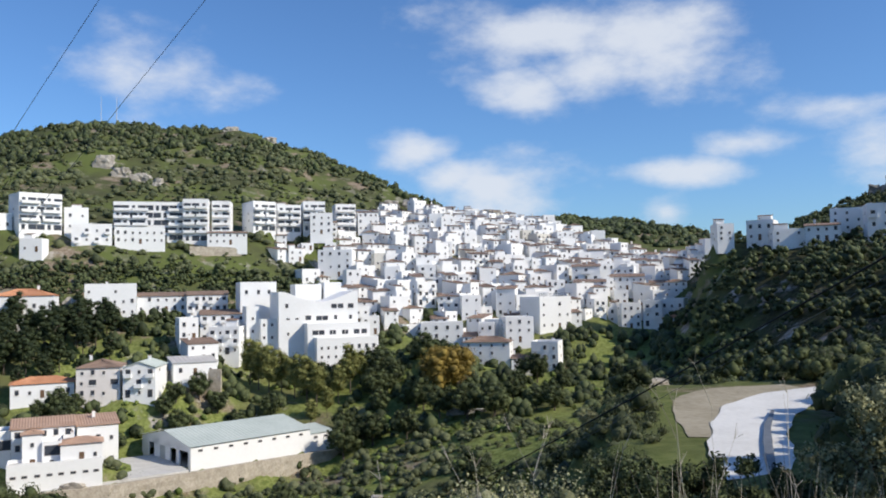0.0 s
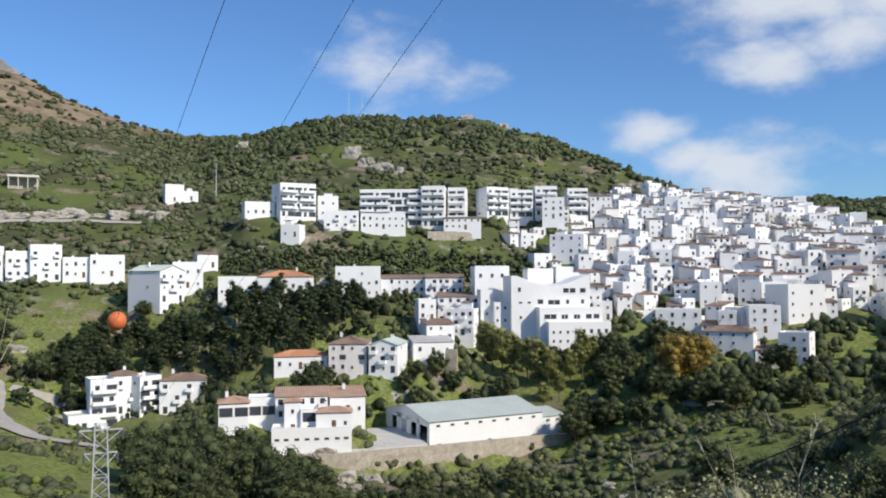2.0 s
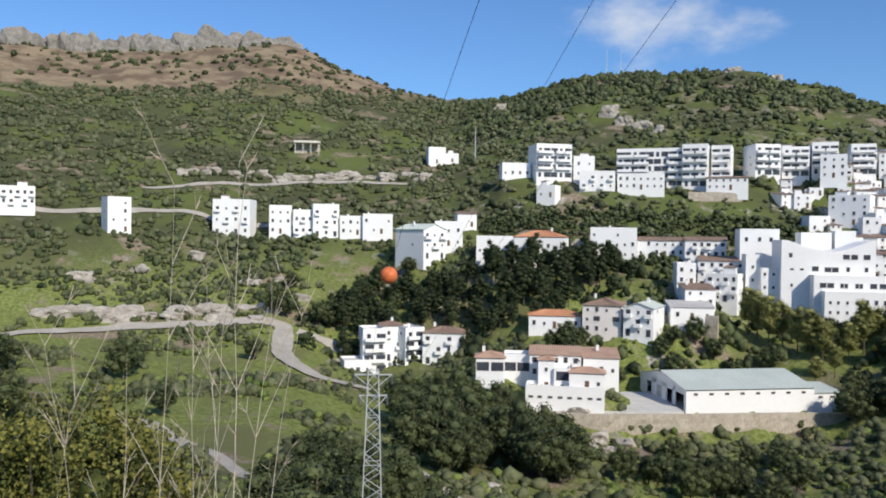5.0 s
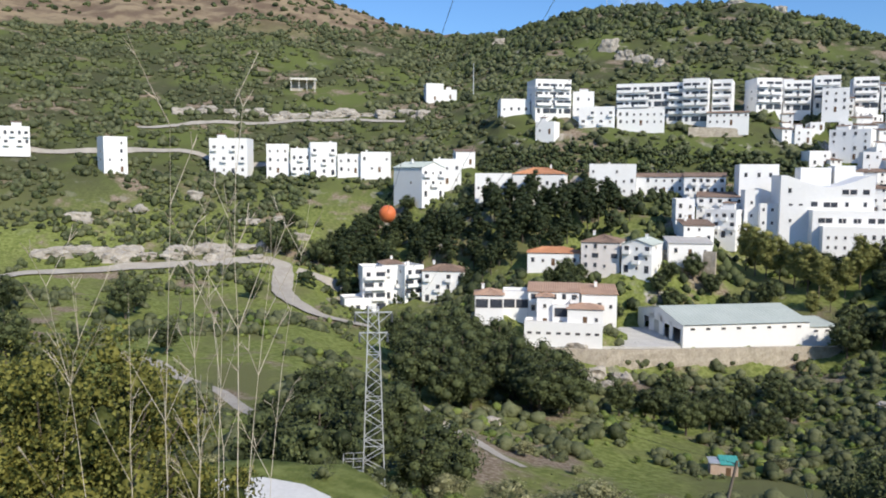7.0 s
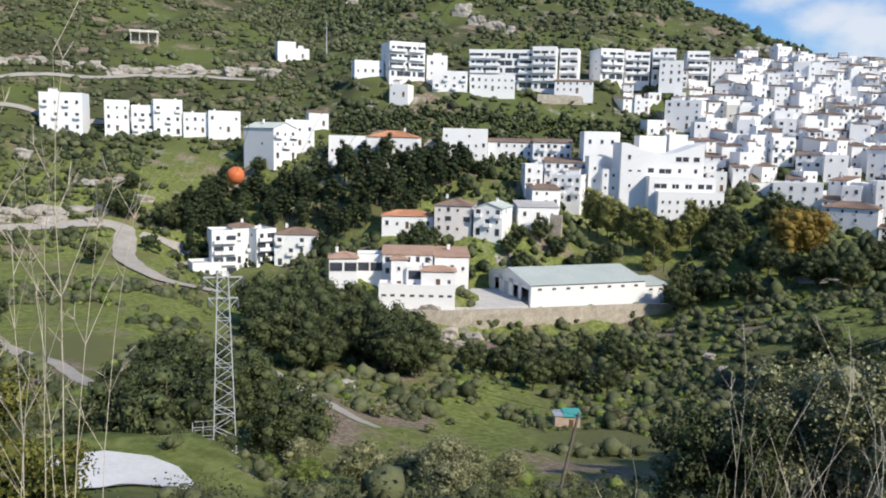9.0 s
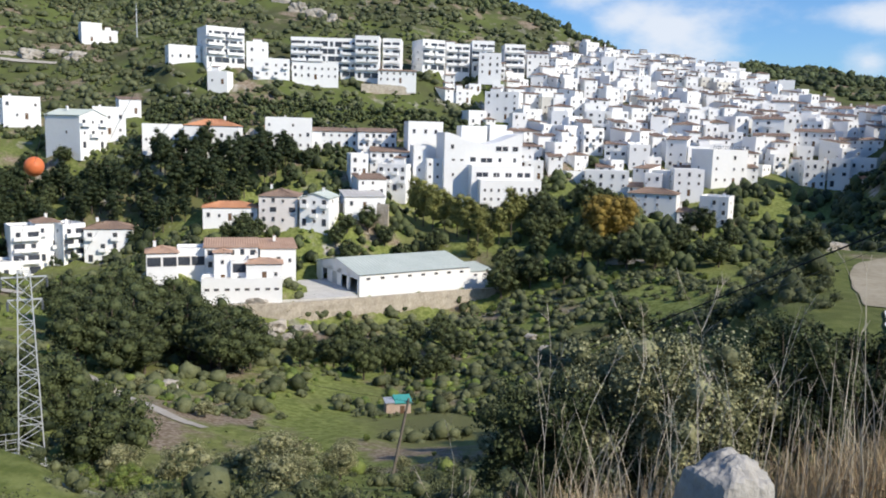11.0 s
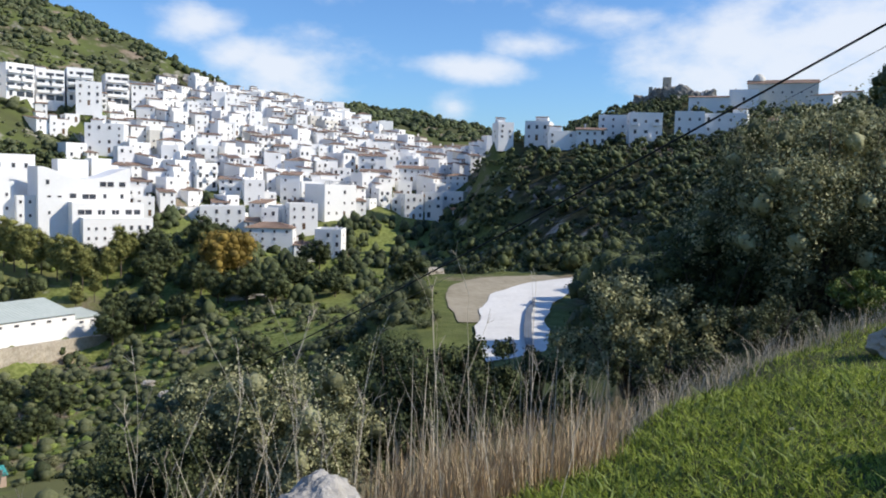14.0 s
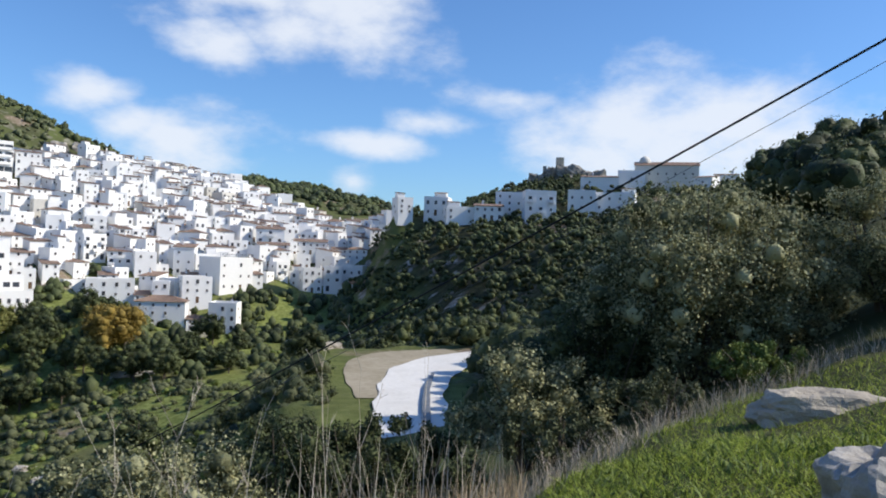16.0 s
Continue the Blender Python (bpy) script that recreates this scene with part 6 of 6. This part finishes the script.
bush(12.4, 9.0, ground_z(12.4, 9.0) - 0.1, 1.2, 0.9, 0.75, 40, 180, 0.042, OAK, "dark mastic bush behind the flat limestone block", 46)
bush(14.6, 10.2, ground_z(14.6, 10.2) - 0.1, 1.5, 1.3, 1.3, 60, 180, 0.045, OAK, "dark mastic bush on the edge of the grass", 47)
bush(-6.1, 3.7, ground_z(-6.1, 3.7) - 0.1, 1.5, 1.4, 1.3, 170, 260, 0.03, MASTIC, "yellow-green mastic bush with small glossy leaves", 40, 22, "mastic_bush", heart=0.5)
bush(-7.0, 2.4, ground_z(-7.0, 2.4) - 0.1, 1.3, 1.3, 1.35, 130, 240, 0.03, MASTIC, "yellow-green mastic bush with small glossy leaves", 41, 20, "mastic_bush", heart=0.5)
bush(-5.9, 4.75, ground_z(-5.9, 4.75) - 0.1, 0.8, 0.8, 0.72, 56, 180, 0.028, MASTIC, "yellow-green mastic bush with small glossy leaves", 42, 14, "mastic_bush", heart=0.5)


# ---- dead stalks, dry grass and turf ----
def stalk(x, y, tall, seed, lean=(0, 0), twigs=6):
    """A dead umbel stalk: a thin bowed stem with forking twigs."""
    rr = random.Random(seed)
    bm = bmesh.new()
    z = ground_z(x, y) - 0.1
    pts = [Vector((lean[0] * f * f + rr.uniform(-0.012, 0.012), lean[1] * f * f + rr.uniform(-0.012, 0.012), tall * f)) for f in [i / 8 for i in range(9)]]
    for i in range(8):
        bar(bm, pts[i], pts[i + 1], 0.0036 * (1 - i / 10), 5, 0.0036 * (1 - (i + 1) / 10))
    for _ in range(twigs):
        i = rr.randint(3, 8)
        a = rr.uniform(0, 6.28)
        l = rr.uniform(0.12, 0.4)
        q = pts[i] + Vector((math.cos(a) * l * 0.5, math.sin(a) * l * 0.5, l))
        bar(bm, pts[i], q, 0.0022, 4, 0.0012)
        for _ in range(3):
            a2 = a + rr.uniform(-1.2, 1.2)
            bar(bm, q, q + Vector((math.cos(a2) * 0.06, math.sin(a2) * 0.06, rr.uniform(0.03, 0.12))), 0.002, 4, 0.0012)
    root = tagged(new("dead_stalk"), "bleached dead stalk with bare forking twigs", "dead plant", group="dead stalks")
    root.matrix_basis = pose(x, y, z)
    part("stem", bm, STALK, root)


srnd = random.Random(77)
for i in range(11):
    b = srnd.choice((srnd.gauss(51.5, 1.6), srnd.gauss(48.5, 1.6), srnd.gauss(57, 3)))
    r = srnd.uniform(4.6, 6.4)
    x, y = polar(b, r)
    stalk(x, y, srnd.uniform(1.8, 3.3), 100 + i, (srnd.uniform(-0.3, 0.35), srnd.uniform(-0.3, 0.3)), srnd.randint(5, 11))
for i in range(26):
    x, y = polar(srnd.uniform(-24, 12), srnd.uniform(4.6, 7.5))
    stalk(x, y, srnd.uniform(0.9, 1.6), 200 + i, (srnd.uniform(-0.2, 0.3), srnd.uniform(-0.2, 0.2)), srnd.randint(1, 4))


def blades(name, count, where, height, width, bend, material, label, category):
    """Grass as one sheet of tapered two-piece blades; where: a function that gives plan places."""
    pos = np.array([p for p in (where() for _ in range(count)) if p is not None])
    n = len(pos)
    z = np.array([ground_z(x, y) for x, y in pos]) - 0.02
    a = nrng.uniform(0, 6.283, n)
    h = nrng.uniform(height[0], height[1], n)
    wd = nrng.uniform(0.6, 1.2, n) * width
    side = np.stack([np.cos(a), np.sin(a), np.zeros(n)], 1) * wd[:, None]
    la = nrng.uniform(0, 6.283, n)
    lean = np.stack([np.cos(la), np.sin(la), np.zeros(n)], 1) * (h * nrng.uniform(0, bend, n))[:, None]
    base = np.stack([pos[:, 0], pos[:, 1], z], 1)
    up = np.array((0, 0, 1.0)) * h[:, None]
    v = np.stack([base - side, base + side, base + lean * 0.35 + up * 0.6 + side * 0.7, base + lean * 0.35 + up * 0.6 - side * 0.7,
                  base + lean * 0.35 + up * 0.6 - side * 0.7, base + lean * 0.35 + up * 0.6 + side * 0.7, base + lean + up + side * 0.1, base + lean + up - side * 0.1], 1).reshape(-1, 3)
    tagged(new(name, quads_object(name, v, material)), label, category, kind="stuff")


def on_turf():
    b, r = nrng.uniform(-72, -8), nrng.uniform(2.6, 13) if nrng.random() < 0.5 else nrng.uniform(3.0, 8)
    edge = np.interp(b, [-72, -50, -42, -34, -26, -18, -8], [16, 15, 12.5, 9.0, 6.8, 5.0, 4.2])
    x, y = polar(b, r)
    return (x, y) if r < edge + 0.5 * noise.noise((x, y, 0)) else None


def on_straw():
    b = nrng.uniform(-28, 5)
    edge = np.interp(b, [-29, -18, -8, 14], [6.6, 5.4, 4.6, 4.6])
    r = edge + abs(nrng.normal()) * 1.1
    x, y = polar(b, r)
    return (x, y) if noise.noise((x * 1.1, y * 1.1, 3.3)) + 0.5 * noise.noise((x * 3.1, y * 3.1, 1.3)) > -0.02 else None


def on_edge():
    b = nrng.uniform(-52, -25)
    r = np.interp(b, [-52, -42, -34, -25], [15, 12.2, 9.2, 7.0]) + nrng.normal() * 0.5
    return polar(b, r)


def under_bush():
    return polar(nrng.uniform(44, 66), nrng.uniform(4.2, 9))


blades("turf", 80000, on_turf, (0.03, 0.085), 0.006, 2.4, TURF, "bright green meadow turf on the viewpoint slope", "grass")
blades("weeds", 9000, on_turf, (0.04, 0.13), 0.014, 1.6, FRESH, "broad-leaved weeds among the turf", "weeds")
blades("dry_grass", 7000, on_straw, (0.12, 0.55), 0.0032, 0.6, STRAW, "tall dry straw grass on the edge of the slope", "dry grass")
blades("tall_straw", 420, on_straw, (0.5, 1.15), 0.0036, 0.4, STALK, "tall bleached grass stems", "dry grass")
blades("dry_brush", 1800, on_edge, (0.1, 0.4), 0.003, 1.2, STALK, "grey dry brush along the edge of the grass", "dry brush")
blades("bush_grass", 3500, under_bush, (0.2, 0.7), 0.004, 0.9, MASTIC, "rough yellow-green grass round the bushes", "grass")
